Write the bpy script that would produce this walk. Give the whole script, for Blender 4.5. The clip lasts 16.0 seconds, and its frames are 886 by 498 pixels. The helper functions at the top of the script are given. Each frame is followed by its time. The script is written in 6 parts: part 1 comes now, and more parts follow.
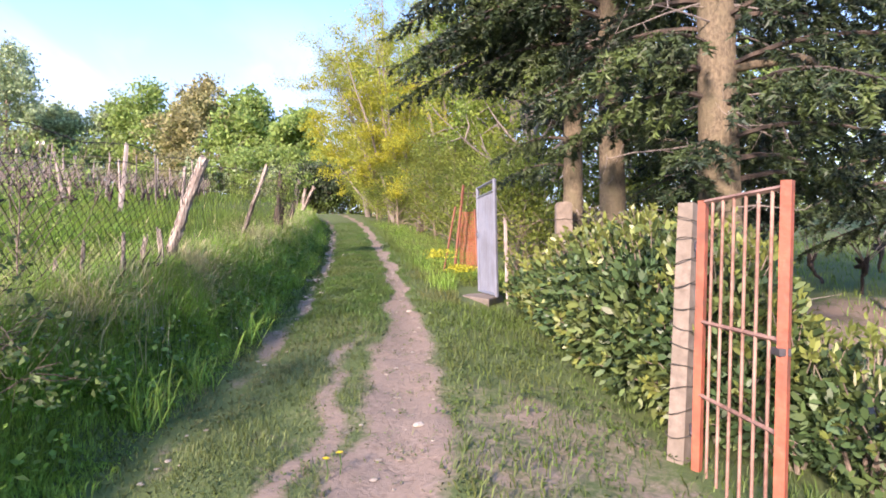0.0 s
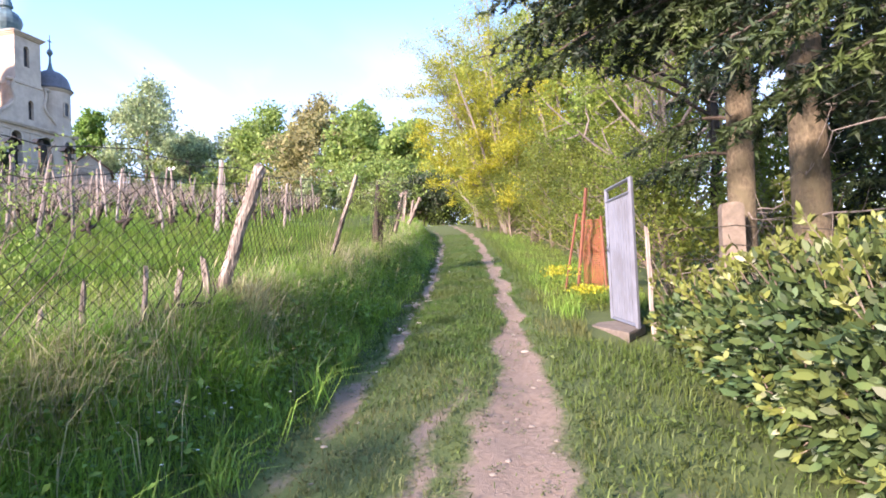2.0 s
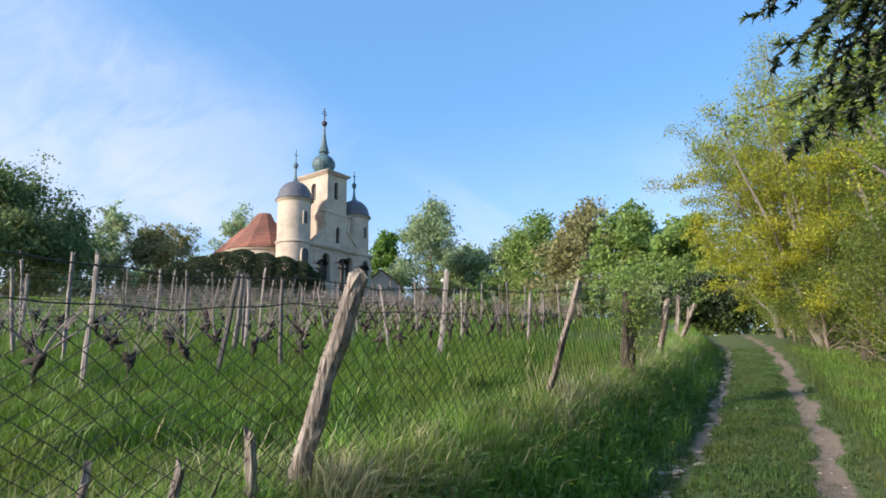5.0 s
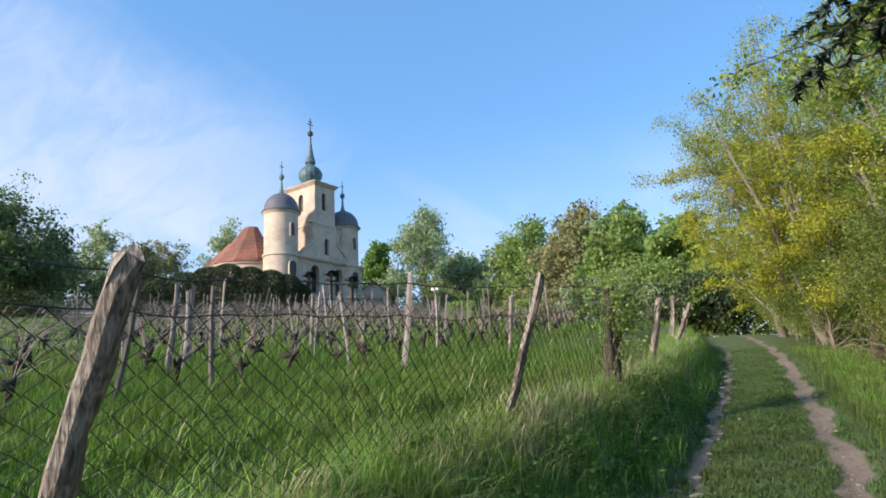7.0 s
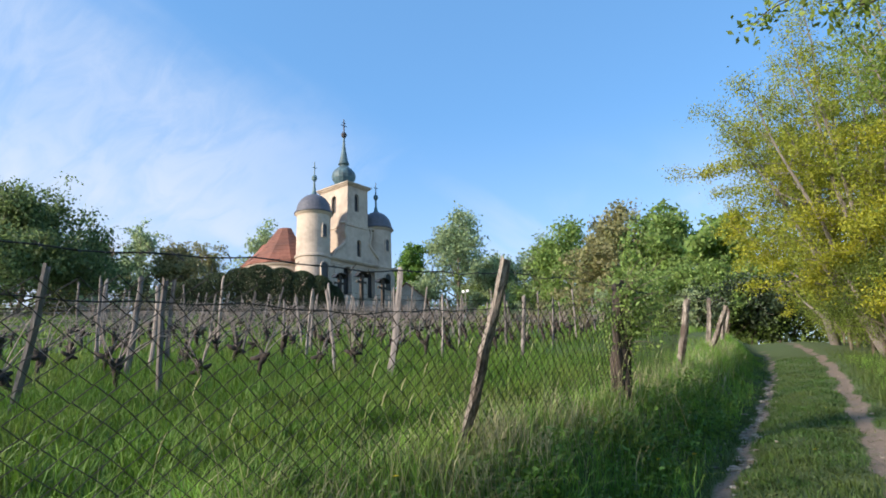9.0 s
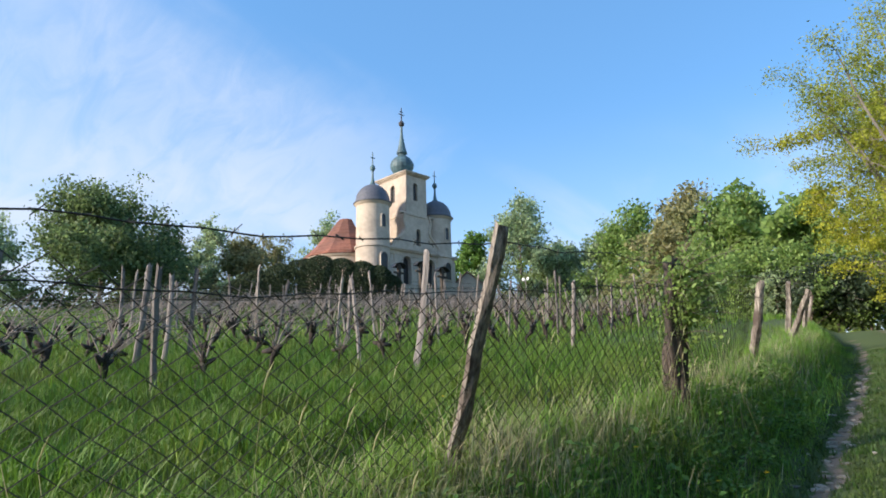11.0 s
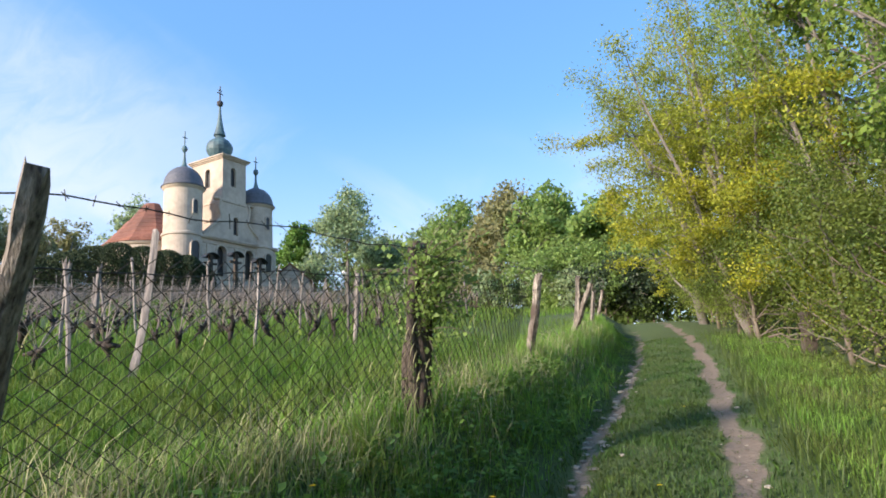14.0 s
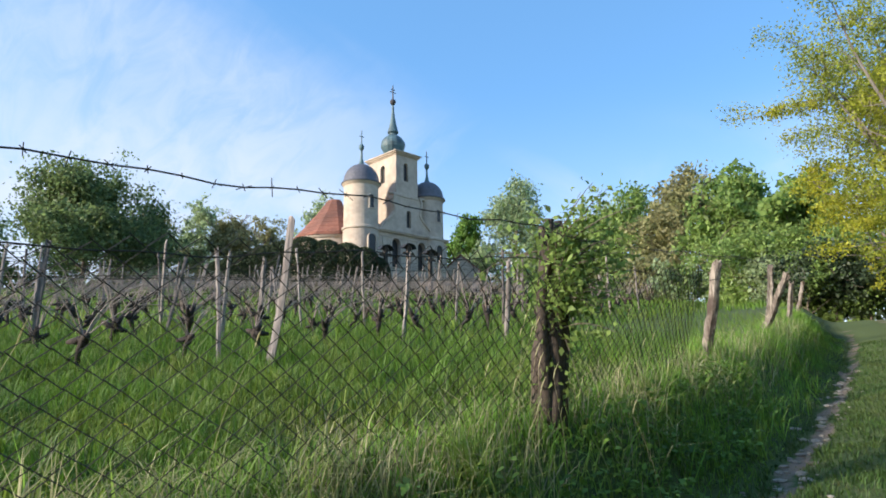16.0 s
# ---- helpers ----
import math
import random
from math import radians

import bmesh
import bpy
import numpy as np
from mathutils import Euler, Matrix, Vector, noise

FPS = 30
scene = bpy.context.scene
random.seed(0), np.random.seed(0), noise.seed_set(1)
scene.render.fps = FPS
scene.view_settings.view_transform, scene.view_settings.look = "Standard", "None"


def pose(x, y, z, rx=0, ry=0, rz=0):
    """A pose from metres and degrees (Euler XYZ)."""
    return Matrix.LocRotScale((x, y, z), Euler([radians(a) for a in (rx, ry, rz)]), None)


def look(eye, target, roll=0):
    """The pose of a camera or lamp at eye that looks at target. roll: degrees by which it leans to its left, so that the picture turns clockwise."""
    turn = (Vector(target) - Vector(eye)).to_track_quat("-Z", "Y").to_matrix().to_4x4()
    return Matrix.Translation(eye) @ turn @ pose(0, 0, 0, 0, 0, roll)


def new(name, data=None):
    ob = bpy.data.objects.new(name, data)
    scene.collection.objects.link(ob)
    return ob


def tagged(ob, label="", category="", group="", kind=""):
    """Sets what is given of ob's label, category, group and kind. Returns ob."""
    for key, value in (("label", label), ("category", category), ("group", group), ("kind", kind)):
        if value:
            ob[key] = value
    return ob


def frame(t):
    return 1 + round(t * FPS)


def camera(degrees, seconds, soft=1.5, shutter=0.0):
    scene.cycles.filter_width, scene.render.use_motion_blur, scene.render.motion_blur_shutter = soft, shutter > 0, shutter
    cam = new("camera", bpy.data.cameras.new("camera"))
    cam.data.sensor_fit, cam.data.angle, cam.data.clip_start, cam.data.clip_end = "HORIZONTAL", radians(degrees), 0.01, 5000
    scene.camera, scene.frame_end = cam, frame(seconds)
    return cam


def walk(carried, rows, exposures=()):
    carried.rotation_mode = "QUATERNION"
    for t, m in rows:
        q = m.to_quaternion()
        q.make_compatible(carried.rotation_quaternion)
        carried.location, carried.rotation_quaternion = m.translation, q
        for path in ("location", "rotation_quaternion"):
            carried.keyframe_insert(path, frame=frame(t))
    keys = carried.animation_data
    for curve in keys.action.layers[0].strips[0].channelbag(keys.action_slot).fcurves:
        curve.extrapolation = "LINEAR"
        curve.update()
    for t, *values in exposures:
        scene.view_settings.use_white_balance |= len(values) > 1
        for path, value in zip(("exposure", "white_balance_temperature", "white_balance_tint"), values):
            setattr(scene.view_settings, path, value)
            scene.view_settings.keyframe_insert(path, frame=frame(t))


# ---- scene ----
cam = camera(70.4, 16.0, soft=1.75)
METRES, EYE, TILT, LEAN, TURN = 11.5, 1.5, 0.5, 1.2, 0.0
ROWS = [
    (0.0, 0.0, 0.0, 0.0, 0.0, 0.0, -0.0),
    (0.5, -0.0018, 0.0367, 0.0043, 3.79, -0.15, 0.26),
    (1.0, -0.0135, 0.0773, 0.007, 9.74, 0.24, 1.04),
    (1.5, -0.0147, 0.117, 0.0095, 10.66, 0.95, 1.69),
    (2.0, -0.0075, 0.1628, 0.0132, 10.41, 0.93, 1.55),
    (2.5, -0.0093, 0.2117, 0.0176, 10.17, 1.61, 1.71),
    (3.0, -0.0025, 0.2542, 0.0255, 12.02, 4.47, 0.8),
    (3.5, -0.0105, 0.2914, 0.0332, 21.36, 9.71, -0.58),
    (4.0, -0.0193, 0.3303, 0.037, 27.63, 10.29, -0.98),
    (4.5, -0.0241, 0.3686, 0.0406, 34.37, 10.55, -0.22),
    (7.0, -0.0533, 0.5302, 0.049, 35.38, 11.94, 2.27),
    (7.5, -0.0545, 0.5608, 0.0486, 34.61, 12.1, 2.5),
    (8.0, -0.0572, 0.5917, 0.0512, 34.92, 12.1, 2.81),
    (8.5, -0.0611, 0.626, 0.0533, 35.06, 12.57, 2.66),
    (9.0, -0.0626, 0.6576, 0.0528, 38.96, 12.38, 1.3),
    (11.5, -0.0958, 0.7796, 0.0638, 45.05, 11.52, 1.16),
    (12.0, -0.1003, 0.7998, 0.0678, 36.85, 11.01, 1.86),
    (12.5, -0.096, 0.8186, 0.0687, 32.8, 11.11, 1.79),
    (13.0, -0.0845, 0.8405, 0.068, 32.61, 10.9, 1.3),
    (13.5, -0.0815, 0.8673, 0.0653, 31.18, 10.55, 2.16),
    (14.0, -0.0837, 0.8928, 0.0669, 29.93, 10.48, 2.66),
    (14.5, -0.0814, 0.9202, 0.068, 30.21, 10.19, 2.51),
    (15.0, -0.0849, 0.9403, 0.07, 31.1, 9.97, 2.68),
    (15.5, -0.0981, 0.9601, 0.0723, 33.42, 10.09, 2.27),
    (16.0, -0.1034, 0.9719, 0.0729, 45.43, 10.12, 0.54),
]
walk(cam, [(t, pose(0, 0, EYE, TILT, LEAN, TURN) @ pose(METRES * x, METRES * y, METRES * z, 90 + pitch, roll, yaw)) for t, x, y, z, yaw, pitch, roll in ROWS],
     [(0.0, 1.78, 6650, 30), (1.2, 1.78, 6600, 30), (2.0, 1.94, 6600, 30), (2.5, 1.80, 6600, 30), (3.0, 1.68, 6600, 27), (3.5, 0.85, 6380, 13), (4.5, 0.9, 6380, 11), (7.0, 0.86, 6360, 11), (7.5, 0.88, 6360, 11), (8.5, 0.75, 6300, 10), (9.2, 0.84, 6340, 10),
      (11.5, 0.84, 6260, 9), (12.5, 0.88, 6280, 9), (13.1, 0.82, 6260, 9), (14.2, 1.08, 6420, 12), (15.0, 1.02, 6420, 12), (15.5, 0.84, 6300, 8), (16.0, 0.93, 6360, 9)])

# ---- sky and sun ----
SUN_DIR = Vector((-0.37, -0.86, 0.34)).normalized()  # towards the sun
SUN_ELEV = math.asin(SUN_DIR.z)
sun = new("sun", bpy.data.lights.new("sun", "SUN"))
sun.data.energy, sun.data.angle, sun.data.color = 4.3, radians(6.0), (1.0, 0.85, 0.70)
sun.matrix_basis = look((0, 0, 60), Vector((0, 0, 60)) - SUN_DIR)


def node(tree, kind, **sets):
    n = tree.nodes.new(kind)
    for k, v in sets.items():
        if k in n.inputs:
            n.inputs[k].default_value = v
        else:
            setattr(n, k, v)
    return n


world = bpy.data.worlds.new("sky")
scene.world = world
world.use_nodes = True
wt = world.node_tree
wt.nodes.clear()
sky = node(wt, "ShaderNodeTexSky", sky_type="NISHITA", sun_disc=False, sun_elevation=radians(32), sun_rotation=math.atan2(SUN_DIR.x, SUN_DIR.y),
           air_density=1.0, dust_density=0.4, ozone_density=2.0)
co = node(wt, "ShaderNodeTexCoord")
sep = node(wt, "ShaderNodeSeparateXYZ")
wt.links.new(co.outputs["Generated"], sep.inputs[0])
up = node(wt, "ShaderNodeMath", operation="ADD")
up.inputs[1].default_value = 0.35
wt.links.new(sep.outputs["Z"], up.inputs[0])
dvx = node(wt, "ShaderNodeMath", operation="DIVIDE")
dvy = node(wt, "ShaderNodeMath", operation="DIVIDE")
wt.links.new(sep.outputs["X"], dvx.inputs[0])
wt.links.new(sep.outputs["Y"], dvy.inputs[0])
wt.links.new(up.outputs[0], dvx.inputs[1])
wt.links.new(up.outputs[0], dvy.inputs[1])
comb = node(wt, "ShaderNodeCombineXYZ")
wt.links.new(dvx.outputs[0], comb.inputs[0])
wt.links.new(dvy.outputs[0], comb.inputs[1])

def sky_math(op, a, b=None, clamp=False):
    n = node(wt, "ShaderNodeMath", operation=op, use_clamp=clamp)
    for k, v in enumerate((a, b)):
        if v is None:
            continue
        if isinstance(v, (int, float)):
            n.inputs[k].default_value = v
        else:
            wt.links.new(v, n.inputs[k])
    return n.outputs[0]


def sky_ramp(src, lo, hi, to_lo=0.0, to_hi=1.0):
    n = node(wt, "ShaderNodeMapRange", interpolation_type="SMOOTHSTEP")
    for k, v in (("From Min", lo), ("From Max", hi), ("To Min", to_lo), ("To Max", to_hi)):
        n.inputs[k].default_value = v
    wt.links.new(src, n.inputs["Value"])
    return n.outputs["Result"]


def sky_noise(scale, detail, rough, stretch, turn, warp):
    mp = node(wt, "ShaderNodeMapping")
    mp.inputs["Rotation"].default_value = (0, 0, radians(turn))
    mp.inputs["Scale"].default_value = stretch
    wt.links.new(comb.outputs[0], mp.inputs[0])
    n = node(wt, "ShaderNodeTexNoise", Scale=scale, Detail=detail, Roughness=rough, Distortion=warp)
    wt.links.new(mp.outputs[0], n.inputs["Vector"])
    return n.outputs["Fac"]


# one broad sheet of thin cloud in the west, frayed along its edge, and wisps low down
fray = sky_noise(2.6, 6.0, 0.55, (1.0, 0.55, 1.0), 12, 0.5)
fine = sky_noise(7.0, 5.0, 0.6, (0.8, 2.0, 1.0), 35, 0.8)
edge_x = sky_math("ADD", dvx.outputs[0], sky_math("MULTIPLY", sky_math("SUBTRACT", fray, 0.5), 0.42))
west = sky_ramp(edge_x, -0.76, -1.02)
end_y = sky_math("ADD", dvy.outputs[0], sky_math("MULTIPLY", sky_math("SUBTRACT", fine, 0.5), 0.5))
sheet_far = sky_ramp(end_y, 1.04, 0.70)
body_w = sky_ramp(fine, 0.25, 0.72, 0.5, 1.0)
west = sky_math("MULTIPLY", sky_math("MULTIPLY", west, sheet_far), body_w)
wisps = sky_noise(1.9, 5.0, 0.5, (1.6, 0.9, 1.0), 60, 0.4)
wisps = sky_math("MULTIPLY", sky_ramp(wisps, 0.47, 0.68), sky_ramp(sep.outputs["Z"], 0.40, 0.22))
low_haze = sky_ramp(sep.outputs["Z"], 0.44, 0.02, 0.0, 0.58)
cover = sky_math("ADD", sky_math("MULTIPLY", west, 0.62), sky_math("MULTIPLY", wisps, 0.42), True)
cover = sky_math("MULTIPLY", sky_math("ADD", cover, low_haze, True), 0.85)
deep = node(wt, "ShaderNodeHueSaturation", Saturation=1.22)
wt.links.new(sky.outputs[0], deep.inputs["Color"])
veil = node(wt, "ShaderNodeMix", data_type="RGBA")
veil.inputs[0].default_value = 0.42
wt.links.new(deep.outputs[0], veil.inputs[6])
veil.inputs[7].default_value = (0.97, 2.08, 3.65, 1)
smix = node(wt, "ShaderNodeMix", data_type="RGBA")
wt.links.new(cover, smix.inputs[0])
wt.links.new(veil.outputs[2], smix.inputs[6])
smix.inputs[7].default_value = (3.05, 3.3, 3.85, 1)
bg = node(wt, "ShaderNodeBackground", Strength=0.15)
wt.links.new(smix.outputs[2], bg.inputs[0])
wo = node(wt, "ShaderNodeOutputWorld")
wt.links.new(bg.outputs[0], wo.inputs[0])


# ---- materials ----
def surface(name, c1, c2, scale=8.0, rough=0.8, bump=0.2, metallic=0.0, stretch=(1, 1, 1), random_by="", c3=None, big=0.6, translucent=0.0, coords="Object"):
    """A node material: two colours by grain noise, a third by large stains, relief, and some change from piece to piece."""
    m = bpy.data.materials.new(name)
    m.use_nodes = True
    nt = m.node_tree
    nt.nodes.clear()
    out = node(nt, "ShaderNodeOutputMaterial")
    bs = node(nt, "ShaderNodeBsdfPrincipled", Roughness=rough, Metallic=metallic)
    tc = node(nt, "ShaderNodeTexCoord")
    mp = node(nt, "ShaderNodeMapping")
    mp.inputs["Scale"].default_value = stretch
    nt.links.new(tc.outputs[coords], mp.inputs[0])
    n1 = node(nt, "ShaderNodeTexNoise", Scale=scale, Detail=5.0, Roughness=0.65)
    n2 = node(nt, "ShaderNodeTexNoise", Scale=big, Detail=3.0, Roughness=0.6)
    nt.links.new(mp.outputs[0], n1.inputs["Vector"])
    nt.links.new(tc.outputs[coords], n2.inputs["Vector"])
    r1 = node(nt, "ShaderNodeMapRange")
    r1.inputs["From Min"].default_value, r1.inputs["From Max"].default_value = 0.32, 0.68
    nt.links.new(n1.outputs["Fac"], r1.inputs["Value"])
    mx = node(nt, "ShaderNodeMix", data_type="RGBA")
    nt.links.new(r1.outputs[0], mx.inputs[0])
    mx.inputs[6].default_value, mx.inputs[7].default_value = (*c1, 1), (*c2, 1)
    col = mx.outputs[2]
    if c3:
        r2 = node(nt, "ShaderNodeMapRange")
        r2.inputs["From Min"].default_value, r2.inputs["From Max"].default_value = 0.45, 0.68
        nt.links.new(n2.outputs["Fac"], r2.inputs["Value"])
        m2 = node(nt, "ShaderNodeMix", data_type="RGBA")
        nt.links.new(r2.outputs[0], m2.inputs[0])
        nt.links.new(col, m2.inputs[6])
        m2.inputs[7].default_value = (*c3, 1)
        col = m2.outputs[2]
    if random_by:
        if random_by == "island":
            rnd = node(nt, "ShaderNodeNewGeometry").outputs["Random Per Island"]
        else:
            rnd = node(nt, "ShaderNodeObjectInfo").outputs["Random"]
        rr = node(nt, "ShaderNodeMapRange")
        rr.inputs["To Min"].default_value, rr.inputs["To Max"].default_value = 0.55, 1.4
        nt.links.new(rnd, rr.inputs["Value"])
        hs = node(nt, "ShaderNodeHueSaturation")
        nt.links.new(rr.outputs[0], hs.inputs["Value"])
        nt.links.new(col, hs.inputs["Color"])
        col = hs.outputs[0]
    nt.links.new(col, bs.inputs["Base Color"])
    if bump:
        bp = node(nt, "ShaderNodeBump", Strength=bump, Distance=0.02)
        nt.links.new(n1.outputs["Fac"], bp.inputs["Height"])
        nt.links.new(bp.outputs[0], bs.inputs["Normal"])
    sh = bs.outputs[0]
    if translucent:
        tl = node(nt, "ShaderNodeBsdfTranslucent")
        nt.links.new(col, tl.inputs[0])
        ms = node(nt, "ShaderNodeMixShader", Fac=translucent)
        nt.links.new(sh, ms.inputs[1])
        nt.links.new(tl.outputs[0], ms.inputs[2])
        sh = ms.outputs[0]
    nt.links.new(sh, out.inputs[0])
    return m


M = {}
M["plaster"] = surface("plaster", (0.47, 0.385, 0.30), (0.57, 0.475, 0.37), 1.9, 0.9, 0.2, c3=(0.36, 0.295, 0.235), big=0.45)
M["plaster_trim"] = surface("plaster_trim", (0.56, 0.46, 0.35), (0.46, 0.375, 0.29), 3, 0.9, 0.1, c3=(0.37, 0.30, 0.235), big=0.8)
M["slate"] = surface("slate", (0.07, 0.075, 0.09), (0.13, 0.13, 0.15), 4, 0.6, 0.2, c3=(0.10, 0.10, 0.11))
M["copper"] = surface("copper", (0.07, 0.125, 0.14), (0.13, 0.21, 0.22), 3, 0.55, 0.15, c3=(0.035, 0.05, 0.06), big=0.5)
M["iron"] = surface("iron", (0.05, 0.05, 0.055), (0.09, 0.08, 0.08), 9, 0.6, 0.1, metallic=0.4)
M["tiles"] = surface("roof_tiles", (0.20, 0.075, 0.05), (0.30, 0.13, 0.085), 3.5, 0.85, 0.4, random_by="island", c3=(0.14, 0.065, 0.045), big=0.3)
M["dark"] = surface("dark_opening", (0.018, 0.018, 0.02), (0.03, 0.03, 0.03), 3, 0.35, 0)
M["wood"] = surface("weathered_wood", (0.055, 0.042, 0.034), (0.46, 0.40, 0.33), 7, 0.9, 1.0, stretch=(7, 7, 0.45), c3=(0.085, 0.062, 0.048), big=3.5)
M["darkwood"] = surface("dark_wood", (0.04, 0.03, 0.023), (0.105, 0.08, 0.06), 9, 0.9, 0.6, stretch=(5, 5, 0.6), c3=(0.03, 0.025, 0.02), big=2.5)
M["bark"] = surface("bark", (0.10, 0.075, 0.055), (0.22, 0.18, 0.14), 10, 0.95, 0.8, stretch=(3, 3, 0.6), c3=(0.13, 0.13, 0.09), big=1.2)
M["spruce_bark"] = surface("spruce_bark", (0.06, 0.048, 0.032), (0.19, 0.155, 0.098), 22, 0.95, 1.0, stretch=(1.6, 1.6, 0.9), c3=(0.12, 0.105, 0.062), big=3.0)
M["greybark"] = surface("grey_bark", (0.14, 0.12, 0.105), (0.27, 0.24, 0.21), 10, 0.95, 0.6, stretch=(3, 3, 0.6))
M["concrete"] = surface("concrete", (0.13, 0.108, 0.086), (0.23, 0.195, 0.155), 14, 0.9, 0.5, c3=(0.14, 0.12, 0.092), big=2)
M["wire"] = surface("wire", (0.035, 0.033, 0.025), (0.075, 0.065, 0.05), 30, 0.7, 0.0, metallic=0.2)
M["redpaint"] = surface("red_paint", (0.28, 0.065, 0.034), (0.36, 0.105, 0.055), 14, 0.6, 0.4, c3=(0.15, 0.06, 0.035), big=4.5)
M["rust"] = surface("rust", (0.13, 0.065, 0.045), (0.27, 0.16, 0.12), 20, 0.85, 0.3, c3=(0.33, 0.21, 0.16), big=3)
M["greypaint"] = surface("grey_paint", (0.14, 0.16, 0.20), (0.18, 0.20, 0.24), 6, 0.5, 0.1, c3=(0.125, 0.135, 0.16), big=2)


def leafy(name, c1, c2, tl=0.35, c3=None, rough=0.6, big=0.5):
    return surface(name, c1, c2, 1.5, rough, 0, random_by="island", translucent=tl, c3=c3, big=big)


M["leaf_yellow"] = leafy("leaf_yellow", (0.33, 0.345, 0.022), (0.44, 0.42, 0.03), 0.45, c3=(0.24, 0.32, 0.05), big=0.8)
M["leaf_spring"] = leafy("leaf_spring", (0.29, 0.33, 0.028), (0.39, 0.41, 0.04), 0.45, c3=(0.22, 0.30, 0.05), big=0.8)
M["leaf_lime"] = leafy("leaf_lime", (0.20, 0.28, 0.04), (0.28, 0.35, 0.055), 0.45, c3=(0.16, 0.26, 0.05), big=0.8)
M["leaf_green"] = leafy("leaf_green", (0.23, 0.34, 0.085), (0.30, 0.41, 0.11), 0.55, c3=(0.19, 0.29, 0.075))
# far green, paled so that the distance haze sits in the leaf colour
M["leaf_far_hazed"] = leafy("leaf_far_hazed", (0.33, 0.42, 0.22), (0.42, 0.51, 0.27), 0.55, c3=(0.27, 0.36, 0.19))
M["leaf_oak"] = leafy("leaf_oak", (0.14, 0.205, 0.075), (0.21, 0.28, 0.10), 0.5, c3=(0.11, 0.165, 0.06))
M["leaf_brown"] = leafy("leaf_brown", (0.27, 0.26, 0.115), (0.34, 0.32, 0.14), 0.5, c3=(0.23, 0.26, 0.10))
M["leaf_deep"] = leafy("leaf_deep", (0.07, 0.12, 0.035), (0.10, 0.16, 0.05), 0.4, c3=(0.06, 0.10, 0.035))
# near-black leaves that paint the shaded hollow where the track ends
M["leaf_hollow_shade"] = leafy("leaf_hollow_shade", (0.025, 0.045, 0.018), (0.04, 0.065, 0.025), 0.1)
M["yew"] = leafy("yew", (0.032, 0.052, 0.022), (0.05, 0.07, 0.027), 0.1, rough=0.95)
M["needle"] = leafy("needle", (0.009, 0.022, 0.012), (0.020, 0.042, 0.016), 0.10, c3=(0.075, 0.115, 0.028), big=1.3)
M["laurel"] = leafy("laurel_leaf", (0.04, 0.085, 0.032), (0.085, 0.135, 0.042), 0.2, c3=(0.12, 0.155, 0.042), rough=0.5, big=1.5)
M["laurel_tip"] = leafy("laurel_tip", (0.13, 0.175, 0.045), (0.21, 0.24, 0.06), 0.35, rough=0.4, big=1.5)
M["grass_long"] = leafy("grass_long", (0.045, 0.11, 0.02), (0.075, 0.145, 0.025), 0.3, c3=(0.085, 0.125, 0.027), big=1.1)
M["grass_field"] = leafy("grass_field", (0.08, 0.185, 0.02), (0.14, 0.25, 0.028), 0.35, c3=(0.19, 0.25, 0.045), big=0.7)
# brighter grass copy, its colour raised to offset the shade on the bank
M["grass_bank"] = leafy("grass_bank", (0.17, 0.36, 0.05), (0.26, 0.45, 0.07), 0.5, c3=(0.26, 0.36, 0.075), big=1.0)
# olive shrub green, also darkened for the shade under the trees
M["leaf_olive_shaded"] = leafy("leaf_olive_shaded", (0.12, 0.17, 0.025), (0.18, 0.215, 0.035), 0.45, c3=(0.09, 0.15, 0.03), big=0.9)
M["leaf_weed"] = leafy("leaf_weed", (0.14, 0.27, 0.045), (0.21, 0.35, 0.06), 0.4, c3=(0.09, 0.19, 0.04))
M["grass_short"] = leafy("grass_short", (0.062, 0.108, 0.027), (0.108, 0.145, 0.04), 0.3, c3=(0.155, 0.16, 0.065))
M["straw"] = leafy("straw", (0.42, 0.40, 0.22), (0.56, 0.52, 0.31), 0.45, c3=(0.22, 0.27, 0.10), big=1.6)
M["flower"] = surface("yellow_petal", (0.75, 0.60, 0.02), (0.80, 0.66, 0.03), 6, 0.6, 0, translucent=0.3)


M["palewood"] = surface("pale_wood", (0.15, 0.13, 0.115), (0.31, 0.27, 0.24), 9, 0.9, 0.5, stretch=(6, 6, 0.5), c3=(0.12, 0.10, 0.09), big=2.5, random_by="object")
M["vinewood"] = surface("vine_wood", (0.02, 0.016, 0.013), (0.065, 0.05, 0.04), 14, 0.95, 0.8, stretch=(3, 3, 0.7))
M["stone"] = surface("stone", (0.22, 0.195, 0.16), (0.34, 0.305, 0.255), 20, 0.9, 0.4, random_by="object")
M["cane"] = surface("vine_cane", (0.26, 0.205, 0.17), (0.40, 0.325, 0.27), 14, 0.85, 0.2)
M["rust_red"] = surface("rust_red", (0.15, 0.055, 0.035), (0.22, 0.09, 0.055), 14, 0.85, 0.3)
M["orange"] = surface("orange_plastic", (0.30, 0.085, 0.04), (0.40, 0.14, 0.07), 8, 0.6, 0, translucent=0.3)
M["spike"] = surface("flower_spike", (0.19, 0.20, 0.11), (0.27, 0.27, 0.16), 30, 0.8, 0.2)
M["white_petal"] = surface("white_petal", (0.75, 0.75, 0.72), (0.82, 0.82, 0.80), 10, 0.6, 0)
M["spurge"] = leafy("spurge_blossom", (0.34, 0.36, 0.02), (0.46, 0.44, 0.03))
M["grass_verge"] = leafy("grass_verge", (0.068, 0.13, 0.022), (0.105, 0.16, 0.03), 0.35, c3=(0.12, 0.135, 0.04))


